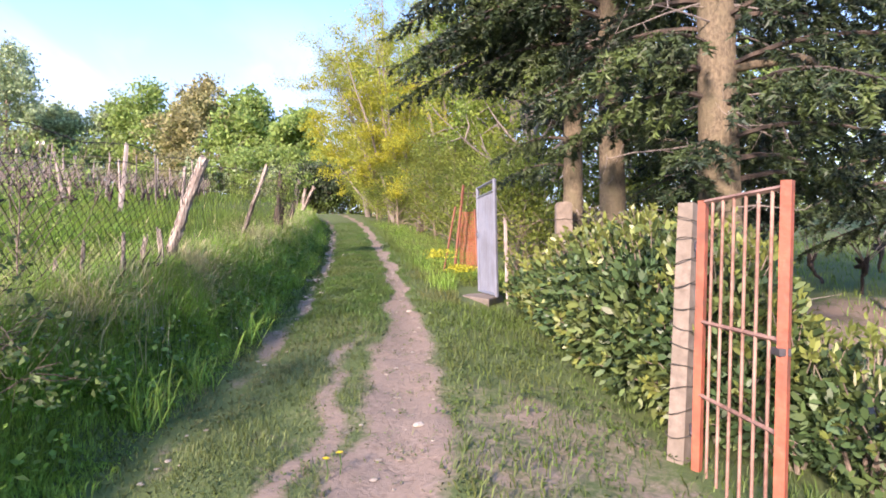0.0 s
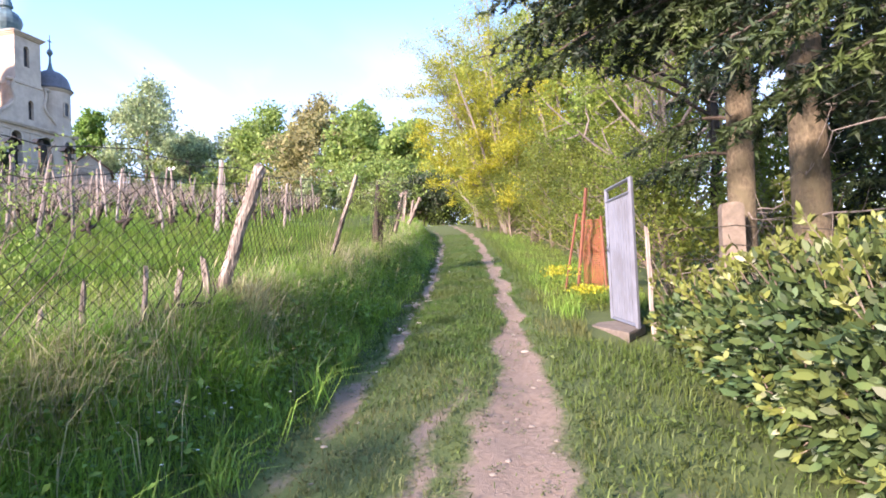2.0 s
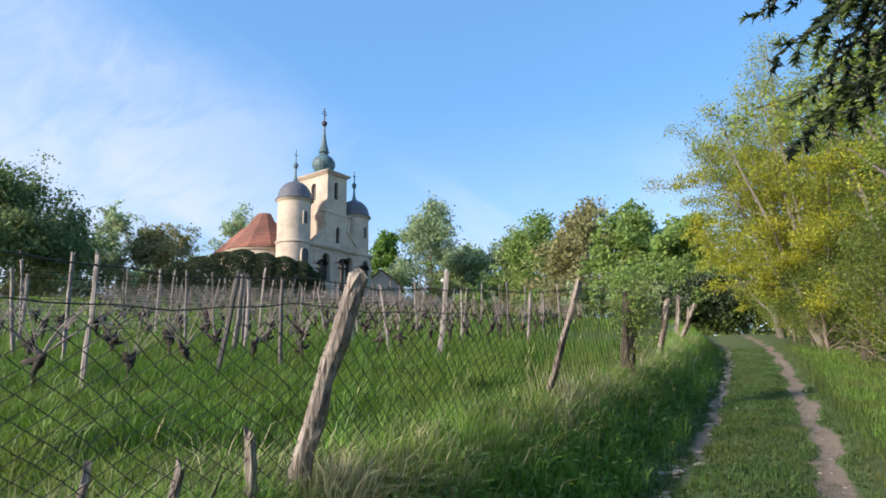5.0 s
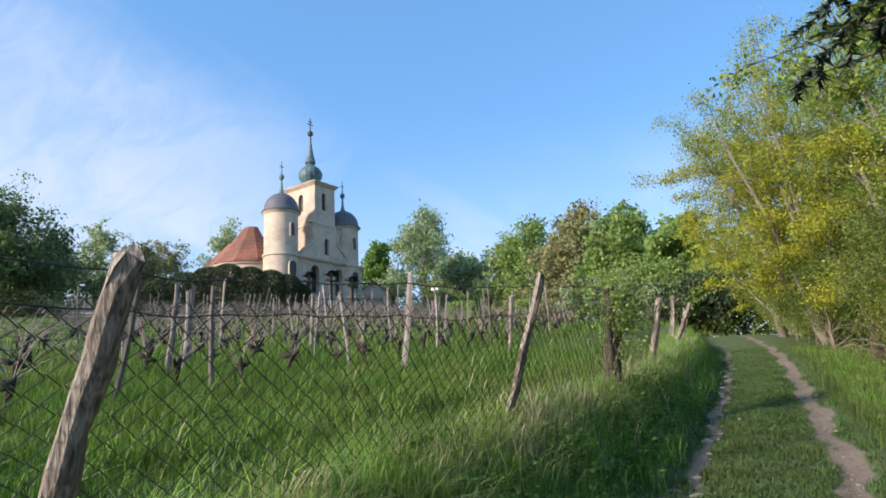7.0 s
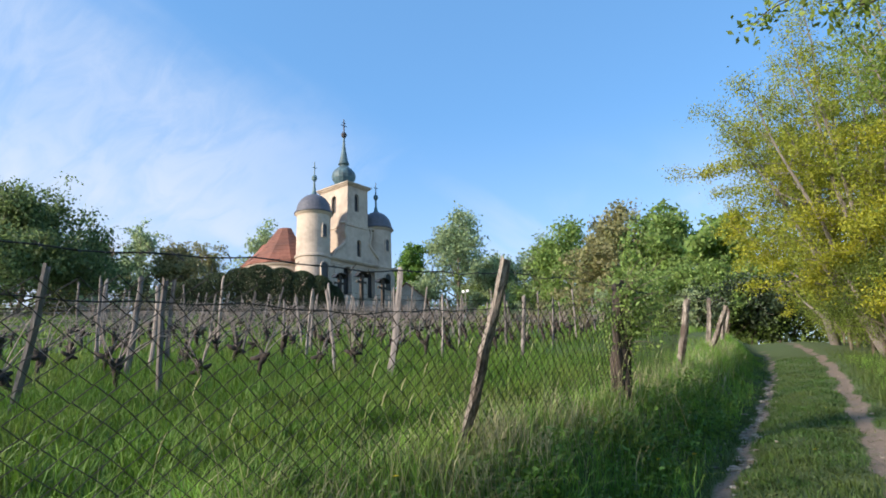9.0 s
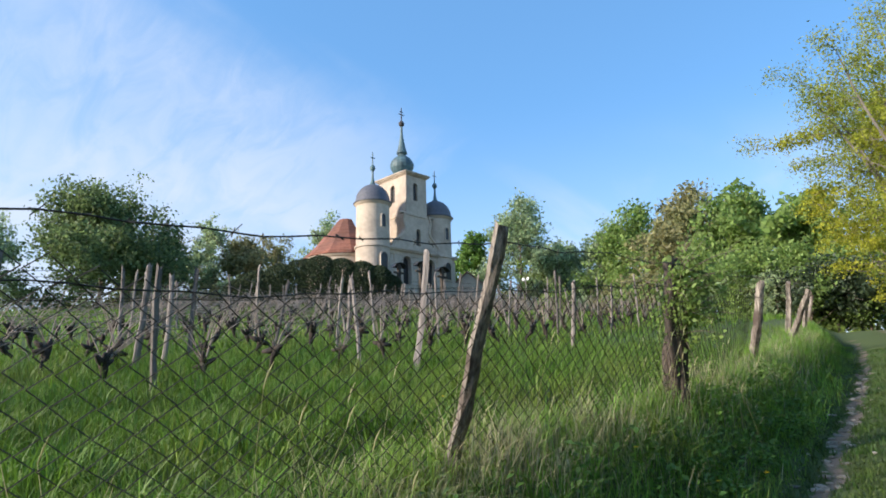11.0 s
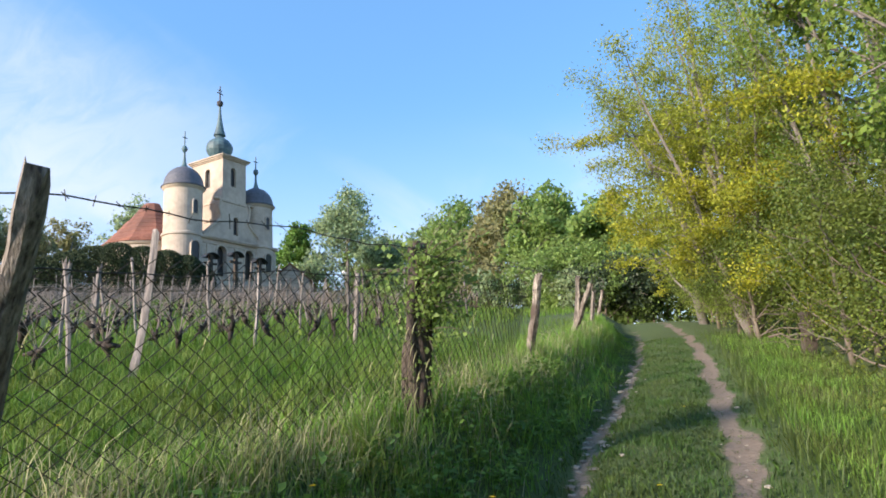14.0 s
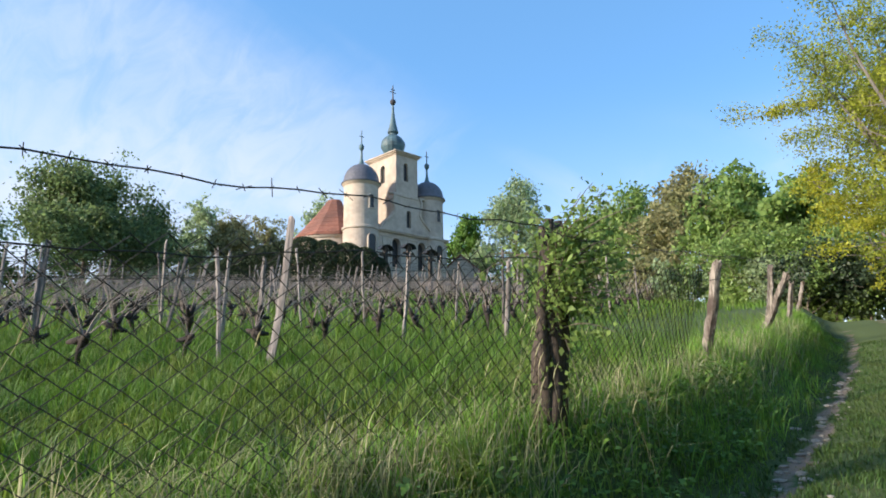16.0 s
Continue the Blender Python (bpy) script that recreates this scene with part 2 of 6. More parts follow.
def ground_material():
    m = bpy.data.materials.new("ground")
    m.use_nodes = True
    nt = m.node_tree
    bs = nt.nodes["Principled BSDF"]
    bs.inputs["Roughness"].default_value = 0.95
    tc = node(nt, "ShaderNodeTexCoord")
    at = node(nt, "ShaderNodeAttribute", attribute_name="soil")
    n1 = node(nt, "ShaderNodeTexNoise", Scale=22.0, Detail=7.0, Roughness=0.7)
    n2 = node(nt, "ShaderNodeTexNoise", Scale=2.3, Detail=5.0, Roughness=0.65)
    for n in (n1, n2):
        nt.links.new(tc.outputs["Object"], n.inputs["Vector"])

    def two(a, b, src):
        r = node(nt, "ShaderNodeMapRange")
        r.inputs["From Min"].default_value, r.inputs["From Max"].default_value = 0.35, 0.65
        nt.links.new(src, r.inputs["Value"])
        x = node(nt, "ShaderNodeMix", data_type="RGBA")
        nt.links.new(r.outputs[0], x.inputs[0])
        for i, c in ((6, a), (7, b)):
            if isinstance(c, tuple):
                x.inputs[i].default_value = (*c, 1)
            else:
                nt.links.new(c, x.inputs[i])
        return x.outputs[2]

    soil = two(two((0.145, 0.105, 0.077), (0.28, 0.22, 0.168), n1.outputs["Fac"]), (0.215, 0.165, 0.124), n2.outputs["Fac"])
    # turf colour lowered to paint the shade between the grass blades
    turf = two(two((0.045, 0.075, 0.02), (0.09, 0.13, 0.032), n1.outputs["Fac"]), (0.07, 0.105, 0.026), n2.outputs["Fac"])
    ad = node(nt, "ShaderNodeMath", operation="MULTIPLY_ADD")
    nt.links.new(n2.outputs["Fac"], ad.inputs[0])
    ad.inputs[1].default_value = 0.9
    nt.links.new(at.outputs["Fac"], ad.inputs[2])
    ad2 = node(nt, "ShaderNodeMath", operation="MULTIPLY_ADD")
    nt.links.new(n1.outputs["Fac"], ad2.inputs[0])
    ad2.inputs[1].default_value = 0.5
    nt.links.new(ad.outputs[0], ad2.inputs[2])
    r = node(nt, "ShaderNodeMapRange")
    r.inputs["From Min"].default_value, r.inputs["From Max"].default_value = 1.06, 1.32
    nt.links.new(ad2.outputs[0], r.inputs["Value"])
    x = node(nt, "ShaderNodeMix", data_type="RGBA")
    nt.links.new(r.outputs[0], x.inputs[0])
    nt.links.new(turf, x.inputs[6])
    nt.links.new(soil, x.inputs[7])
    nt.links.new(x.outputs[2], bs.inputs["Base Color"])
    bp = node(nt, "ShaderNodeBump", Strength=0.6, Distance=0.03)
    nt.links.new(n1.outputs["Fac"], bp.inputs["Height"])
    nt.links.new(bp.outputs[0], bs.inputs["Normal"])
    return m


M["ground"] = ground_material()


# ---- mesh helpers ----
class Shape:
    """Collects vertices and faces for one mesh."""

    def __init__(self):
        self.v, self.f, self.n = [], [], 0

    def add(self, verts, faces):
        verts = np.asarray(verts, float).reshape(-1, 3)
        self.v.append(verts)
        self.f.extend([tuple(i + self.n for i in f) for f in faces])
        self.n += len(verts)
        return self

    def quads(self, verts):
        """verts: (N, k, 3), one polygon of k corners each."""
        verts = np.asarray(verts, float)
        n, k = verts.shape[:2]
        self.v.append(verts.reshape(-1, 3))
        self.f.extend((np.arange(n * k).reshape(n, k) + self.n).tolist())
        self.n += n * k
        return self

    def tube(self, pts, radii, sides=6, cap=True):
        pts = np.asarray(pts, float)
        n = len(pts)
        radii = np.broadcast_to(np.asarray(radii, float), (n,))
        d = np.gradient(pts, axis=0)
        d /= np.linalg.norm(d, axis=1)[:, None] + 1e-9
        ref = np.array([1.0, 0, 0]) if abs(d[:, 0]).mean() < 0.8 else np.array([0, 1.0, 0])
        a = np.cross(d, ref)
        a /= np.linalg.norm(a, axis=1)[:, None] + 1e-9
        b = np.cross(d, a)
        ang = np.arange(sides) * 2 * math.pi / sides
        ring = pts[:, None] + radii[:, None, None] * (np.cos(ang)[None, :, None] * a[:, None] + np.sin(ang)[None, :, None] * b[:, None])
        f = []
        for i in range(n - 1):
            for j in range(sides):
                k = (j + 1) % sides
                f.append((i * sides + j, i * sides + k, (i + 1) * sides + k, (i + 1) * sides + j))
        if cap:
            f.append(tuple(range(sides))[::-1])
            f.append(tuple((n - 1) * sides + j for j in range(sides)))
        return self.add(ring.reshape(-1, 3), f)

    def box(self, x0, y0, z0, x1, y1, z1):
        v = [(x, y, z) for z in (z0, z1) for y in (y0, y1) for x in (x0, x1)]
        return self.add(v, [(0, 2, 3, 1), (4, 5, 7, 6), (0, 1, 5, 4), (2, 6, 7, 3), (0, 4, 6, 2), (1, 3, 7, 5)])

    def lathe(self, cx, cy, profile, sides=28, a0=0.0, a1=2 * math.pi):
        """profile: (radius, z) from bottom to top, turned about a vertical axis."""
        full = abs(a1 - a0 - 2 * math.pi) < 1e-6
        cols = sides if full else sides + 1
        ang = a0 + (a1 - a0) * np.arange(cols) / sides
        v = [(cx + r * math.cos(t), cy + r * math.sin(t), z) for r, z in profile for t in ang]
        f = []
        for i in range(len(profile) - 1):
            for j in range(sides):
                k = (j + 1) % cols
                f.append((i * cols + j, i * cols + k, (i + 1) * cols + k, (i + 1) * cols + j))
        return self.add(v, f)

    def mesh(self, name, smooth=False):
        me = bpy.data.meshes.new(name)
        me.from_pydata(np.concatenate(self.v).tolist(), [], self.f)
        if smooth:
            me.polygons.foreach_set("use_smooth", [True] * len(me.polygons))
        me.update()
        return me


def poly_mesh(name, arr):
    """A mesh of separate polygons from an array (count, corners, 3)."""
    n, k = arr.shape[:2]
    me = bpy.data.meshes.new(name)
    me.vertices.add(n * k)
    me.vertices.foreach_set("co", np.ascontiguousarray(arr, np.float32).reshape(-1))
    me.loops.add(n * k)
    me.loops.foreach_set("vertex_index", np.arange(n * k, dtype=np.int32))
    me.polygons.add(n)
    me.polygons.foreach_set("loop_start", np.arange(0, n * k, k, dtype=np.int32))
    me.update(calc_edges=True)
    return me


def thing(name, at=(0, 0, 0), label="", category="", group="", kind=""):
    ob = new(name)
    ob.empty_display_size = 0.2
    ob.location = at
    return tagged(ob, label, category, group, kind)


def part(name, shape, material, parent=None, label="", smooth=False, kind=""):
    """One mesh object, in its parent's coordinates."""
    data = shape if isinstance(shape, bpy.types.Mesh) else shape.mesh(name, smooth)
    if not data.materials:
        data.materials.append(M[material])
    ob = new(name, data)
    ob.parent = parent
    return tagged(ob, label, kind=kind)


def outline_mesh(outer, holes, depth, to_world, name):
    """A flat wall with openings: outline and holes in its plane, extruded by its thickness."""
    bm = bmesh.new()
    edges = []
    for loop in (outer, *holes):
        vs = [bm.verts.new(to_world(a, b, 0.0)) for a, b in loop]
        edges += [bm.edges.new((vs[i], vs[(i + 1) % len(vs)])) for i in range(len(vs))]
    bmesh.ops.triangle_fill(bm, edges=edges, use_beauty=True)
    geo = bmesh.ops.extrude_face_region(bm, geom=list(bm.faces))
    shift = Vector(to_world(0, 0, depth)) - Vector(to_world(0, 0, 0))
    bmesh.ops.translate(bm, verts=[e for e in geo["geom"] if isinstance(e, bmesh.types.BMVert)], vec=shift)
    bmesh.ops.recalc_face_normals(bm, faces=bm.faces)
    me = bpy.data.meshes.new(name)
    bm.to_mesh(me)
    bm.free()
    return me


def arch(a, b0, w, h, n=10):
    """An arched opening: centre, sill, width and full height."""
    r = w / 2
    pts = [(a - r, b0), (a + r, b0)]
    pts += [(a + r * math.cos(t), b0 + h - r + r * math.sin(t)) for t in np.linspace(0, math.pi, n)]
    return pts


# ---- ground ----
BASE_Y = [-60, -8, 0, 4.4, 6.5, 10, 13.3, 19.6, 25, 33, 40, 46, 60, 200]
BASE_Z = [-3.5, -0.6, 0, 0.33, 0.58, 0.86, 1.18, 1.80, 2.42, 3.45, 4.25, 4.5, 4.3, 4.0]
PATH_Y = [-60, -8, 0, 6, 10, 14, 19.6, 25, 30, 40, 60, 200]
PATH_X = [0.3, -0.6, -0.95, -1.03, -1.38, -1.85, -2.72, -3.58, -4.6, -7.2, -13, -60]
FENCE_Y = [-60, -5, 6, 7, 11.2, 14.5, 19.6, 23.3, 30, 40, 60, 200]
FENCE_X = [-2.4, -2.9, -3.10, -3.16, -3.60, -3.88, -4.70, -5.25, -6.6, -9.4, -15.5, -63]


def ease(t):
    t = np.clip(t, 0, 1)
    return t * t * (3 - 2 * t)


def path_x(y):
    return np.interp(y, PATH_Y, PATH_X)


def fence_x(y):
    return np.interp(y, FENCE_Y, FENCE_X)


def height(x, y):
    x, y = np.asarray(x, float), np.asarray(y, float)
    base = (np.interp(y - 1.2, BASE_Y, BASE_Z) + np.interp(y, BASE_Y, BASE_Z) + np.interp(y + 1.2, BASE_Y, BASE_Z)) / 3
    u = x - path_x(y)
    xf = fence_x(y)
    s = xf - x
    z = base + 0.02
    z = z - 0.12 * np.clip(u - 0.95, 0, 3.0)
    left = xf - path_x(y) + 1.05
    z = z + 0.72 * ease((-u - 1.05) / np.maximum(-left, 0.3))
    z = z + 0.12 * np.clip(s, 0, 12) + 0.136 * np.clip(s - 12, 0, 25)
    rut = np.exp(-((u + 0.72) / 0.2) ** 2) + np.exp(-((u - 0.72) / 0.26) ** 2)
    z = z - 0.045 * rut
    far = ease((np.hypot(x, y) - 90) / 60)
    z = z * (1 - far) + far * np.minimum(z, 9.0)
    bumps = 0.02 * np.sin(x * 3.1 + 1.7 * np.sin(y * 1.3)) * np.sin(y * 2.7 + x) + 0.012 * np.sin(x * 7.3 + y * 5.1) * np.sin(y * 8.9 - x * 2)
    return z + bumps * ease((25 - np.hypot(x, y - 10)) / 10)


def steps(*spans):
    out = []
    for a, b, d in spans:
        out += list(np.arange(a, b, d))
    return np.array(out + [spans[-1][1]])


gx = steps((-1500, -120, 120), (-120, -40, 5), (-40, -14, 1.0), (-14, -6, 0.4), (-6, 3, 0.075), (3, 14, 0.5), (14, 60, 4), (60, 120, 15), (120, 1500, 120))
gy = steps((-1200, -60, 95), (-60, -6, 3), (-6, 26, 0.13), (26, 50, 0.6), (50, 110, 4), (110, 2400, 150))
GX, GY = np.meshgrid(gx, gy)
GZ = height(GX, GY)
nx, ny = len(gx), len(gy)
idx = np.arange(nx * ny).reshape(ny, nx)
gf = np.stack([idx[:-1, :-1], idx[:-1, 1:], idx[1:, 1:], idx[1:, :-1]], -1).reshape(-1, 4)
gm = bpy.data.meshes.new("ground")
gm.from_pydata(np.stack([GX, GY, GZ], -1).reshape(-1, 3).tolist(), [], gf.tolist())
gm.polygons.foreach_set("use_smooth", [True] * len(gm.polygons))


def soil_at(x, y):
    """How bare the ground is: 1 in the wheel ruts and in the garden, 0 in the turf."""
    u = x - path_x(y)
    wob = 0.10 * np.sin(y * 1.9) + 0.06 * np.sin(y * 4.7 + 1)
    near = ease((11 - y) / 7)
    right = np.exp(-((u - 0.68 - 0.5 * wob) / (0.155 + 0.235 * near + 0.03 * np.sin(y * 2.3) + 0.02 * np.sin(y * 7.1))) ** 2)
    patch = 0.5 + 0.5 * np.sin(y * 2.1 + 0.8) * np.sin(y * 0.83)
    bare = np.exp(-((y - 6.8) / 0.7) ** 2) + np.exp(-((y - 9.2) / 0.8) ** 2) + ease((y - 11) / 3)
    left = np.exp(-((u + 0.74 + 0.4 * wob + 0.03 * np.sin(y * 6.3)) / (0.085 + 0.075 * near + 0.02 * np.sin(y * 3.7))) ** 2) * (0.36 + 0.57 * np.clip(bare, 0, 1) * (0.7 + 0.3 * patch))
    mid = np.maximum(0.38 * np.exp(-((u - 0.2) / 0.55) ** 4), 0.72 * np.exp(-((u - 0.12 - wob) / 0.13) ** 2)) * near
    verge = 0.52 * ease((u - 0.9) / 0.3) * ease((2.7 - u) / 0.4) * ease((6.8 - y) / 2.5)
    garden = 0.62 * ease((x - 2.9) / 0.6) * ease((12 - y) / 2)
    return np.clip(np.maximum.reduce([right, left, mid, verge, garden]), 0, 1)


at = gm.attributes.new("soil", "FLOAT", "POINT")
at.data.foreach_set("value", soil_at(GX, GY).reshape(-1).astype(np.float32))
gm.materials.append(M["ground"])
tagged(new("ground", gm), "grassy hillside with a two-rut dirt track", "ground", kind="structure")


def on_ground(x, y, dz=0.0):
    return (x, y, float(height(x, y)) + dz)


# ---- trees ----
def unit(v):
    return v / (np.linalg.norm(v, axis=-1, keepdims=True) + 1e-9)


def leaf_cloud(rng, centres, size, aspect=0.6, droop=0.0):
    """Kite-shaped leaves at the centres, each turned its own way and folded a little."""
    n = len(centres)
    a = rng.normal(size=(n, 3))
    a[:, 2] -= droop
    a = unit(a)
    b = unit(np.cross(a, rng.normal(size=(n, 3))))
    s = size * rng.uniform(0.6, 1.3, (n, 1))
    c = np.cross(a, b) * s * 0.15
    return np.stack([centres - a * s * 0.5, centres + b * s * aspect * 0.5 + c, centres + a * s * 0.5, centres - b * s * aspect * 0.5 + c], 1)


def branching_tree(seed, tall, trunk_r, crown_low, crown_r, limbs, clusters, leaves_per, leaf, sides=7, spread=0.45, top_narrow=0.5, lean=(0, 0), twig_r=0.012, puff=None, twigs=5, thin=1.0):
    """Trunk, limbs and twigs as one wood shape, and the crown as one shape of separate leaves."""
    rng = np.random.default_rng(seed)
    wood, crown = Shape(), Shape()
    k = np.linspace(0, 1, 9)
    bend = np.cumsum(rng.normal(0, 0.012 * tall, (9, 2)), 0)
    bend -= bend[0]
    trunk = np.stack([bend[:, 0] + lean[0] * k, bend[:, 1] + lean[1] * k, k * tall * 0.88], 1)
    trunk[0, 2] = -0.3
    wood.tube(trunk, trunk_r * (1.15 - 1.0 * k ** 0.8) + 0.01 * thin, sides)
    tips = []
    for i in range(limbs):
        h = crown_low + (0.86 * tall - crown_low) * ((i + rng.uniform(0, 1)) / limbs)
        f = (h - crown_low) / max(0.86 * tall - crown_low, 0.1)
        reach = crown_r * (1 - (1 - top_narrow) * f) * rng.uniform(0.65, 1.08) * (0.75 + 0.5 * math.sin(math.pi * min(1, f + 0.25)))
        ang = i * 2.4 + rng.uniform(-0.5, 0.5)
        start = np.array([np.interp(h, trunk[:, 2], trunk[:, j]) for j in range(3)])
        out = np.array([math.cos(ang), math.sin(ang), spread + 0.5 * f])
        q = np.linspace(0, 1, 6)[:, None]
        limb = start + out * reach * q + np.array([0, 0, 0.25 * reach]) * q ** 2 + np.cumsum(rng.normal(0, 0.05 * reach, (6, 3)), 0) * q
        r0 = trunk_r * 0.42 * (1 - 0.6 * f)
        wood.tube(limb, r0 * (1 - q[:, 0] * 0.9) + 0.004 * thin, 5, cap=False)
        for j in range(twigs):
            a = rng.uniform(0.3, 1.0)
            p = np.array([np.interp(a, q[:, 0], limb[:, c]) for c in range(3)])
            d = unit(out + rng.normal(0, 0.8, 3)) * reach * rng.uniform(0.25, 0.5)
            tw = p + d * np.linspace(0, 1, 4)[:, None] + np.cumsum(rng.normal(0, 0.03 * reach, (4, 3)), 0)
            tw[0] = p
            wood.tube(tw, np.linspace(r0 * 0.35 + twig_r * 0.5, twig_r * 0.4, 4), 4, cap=False)
            tips += [tw[1], tw[2], tw[3]]
        tips += [limb[3], limb[4], limb[5]]
    tips += [trunk[-1], trunk[-1] + (0, 0, 0.1 * tall)]
    tips = np.array(tips)
    if clusters:
        pick = tips[rng.integers(0, len(tips), clusters)]
        puff = puff or 0.16 * crown_r
        pick = pick + rng.normal(0, puff * 0.8, (clusters, 3))
        pts = np.repeat(pick, leaves_per, 0) + rng.normal(0, puff * 0.55, (clusters * leaves_per, 3)) * (1, 1, 0.7)
        crown = poly_mesh("crown", leaf_cloud(rng, pts, leaf))
    return wood, crown


def tree(name, x, y, label, leaf_mat, bark="bark", group="", category="tree", **kw):
    t = thing(name, on_ground(x, y), label, category, group)
    wood, crown = branching_tree(**kw)
    part("trunk", wood, bark, t, smooth=True)
    if kw["clusters"]:
        part("crown", crown, leaf_mat, t)
    return t


def top_at(x, y, z):
    """The height of a tree at that place whose top reaches z."""
    return z - float(height(x, y))


far = "trees round the church"
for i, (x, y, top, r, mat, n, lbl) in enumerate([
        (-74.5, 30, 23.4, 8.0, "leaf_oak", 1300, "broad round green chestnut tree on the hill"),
        (-88.5, 48.7, 28.3, 4.2, "leaf_far_hazed", 260, "slender hazy pale green tree on the skyline"),
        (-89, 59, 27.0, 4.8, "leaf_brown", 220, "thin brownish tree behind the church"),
        (-78.1, 61.7, 28.7, 5.4, "leaf_far_hazed", 280, "airy green tree behind the church roof"),
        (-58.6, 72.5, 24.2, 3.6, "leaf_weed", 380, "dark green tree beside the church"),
        (-52.4, 75.2, 27.3, 6.2, "leaf_far_hazed", 560, "tall hazy pale green tree beside the church"),
        (-45.5, 74, 19.5, 4.0, "leaf_far_hazed", 300, "low dark green tree on the skyline"),
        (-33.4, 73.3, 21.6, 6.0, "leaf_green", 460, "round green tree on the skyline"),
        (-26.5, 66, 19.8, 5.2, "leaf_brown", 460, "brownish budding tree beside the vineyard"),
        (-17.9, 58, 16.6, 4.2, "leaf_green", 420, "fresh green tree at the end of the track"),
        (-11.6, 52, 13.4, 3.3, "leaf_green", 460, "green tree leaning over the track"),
        (-39.5, 75, 20.0, 4.6, "leaf_far_hazed", 340, "low hazy pale green tree on the skyline"),
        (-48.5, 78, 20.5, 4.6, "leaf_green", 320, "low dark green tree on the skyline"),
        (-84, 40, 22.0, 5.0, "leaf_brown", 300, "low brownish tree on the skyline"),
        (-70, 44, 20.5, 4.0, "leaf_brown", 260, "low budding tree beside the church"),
        (-95, 22, 25.0, 6.0, "leaf_far_hazed", 420, "green tree on the skyline"),
        (-78, 12, 24.0, 6.5, "leaf_far_hazed", 420, "green tree on the skyline")]):
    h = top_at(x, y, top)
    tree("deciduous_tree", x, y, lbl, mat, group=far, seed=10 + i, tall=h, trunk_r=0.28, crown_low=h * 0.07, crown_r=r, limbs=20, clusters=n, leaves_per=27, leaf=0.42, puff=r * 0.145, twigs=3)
for i, (x, y, top, r) in enumerate([(-95.8, 43.6, 30.0, 6), (-31, 85.4, 26.5, 6.5), (-86, 53, 27, 5)]):
    h = top_at(x, y, top)
    tree("bare_tree", x, y, "grey tree still bare of leaves on the skyline", "leaf_brown", "greybark", far, seed=40 + i, tall=h, trunk_r=0.3, crown_low=h * 0.25, crown_r=r, limbs=34, clusters=60, leaves_per=14, leaf=0.3, twig_r=0.05, twigs=11)

# The leafy edge along the track, and the wood that closes it
edge = "trees along the track"
for i, (x, y, tall, r, mat, n, low, lbl) in enumerate([
        (2.4, 21.5, 8.6, 3.1, "leaf_lime", 1300, 1.2, "yellow-green tree with thin grey stems beside the track"),
        (2.6, 17.2, 7.0, 2.5, "leaf_lime", 1000, 1.0, "light green tree with bare lower branches"),
        (5.5, 20.0, 9.0, 3.3, "leaf_lime", 560, 1.5, "light green tree behind the hedge"),
        (-4.3, 37.0, 9.6, 3.6, "leaf_yellow", 1100, 0.6, "yellow-green tree at the end of the track")]):
    tree("deciduous_tree", x, y, lbl, mat, "greybark", edge, seed=60 + i, tall=tall, trunk_r=0.17, crown_low=low, crown_r=r, limbs=24, clusters=int(n * 0.5), leaves_per=52, leaf=0.115 if y > 20 else 0.055, spread=0.6, puff=r * 0.078)

tree("deciduous_tree", 2.5, 13.4, "slender tree with a high airy crown over the track", "leaf_lime", "darkwood", edge, seed=69, tall=8.2, trunk_r=0.08, crown_low=4.4, crown_r=3.6, limbs=18, clusters=170, leaves_per=34, leaf=0.07, spread=0.35, puff=0.22)


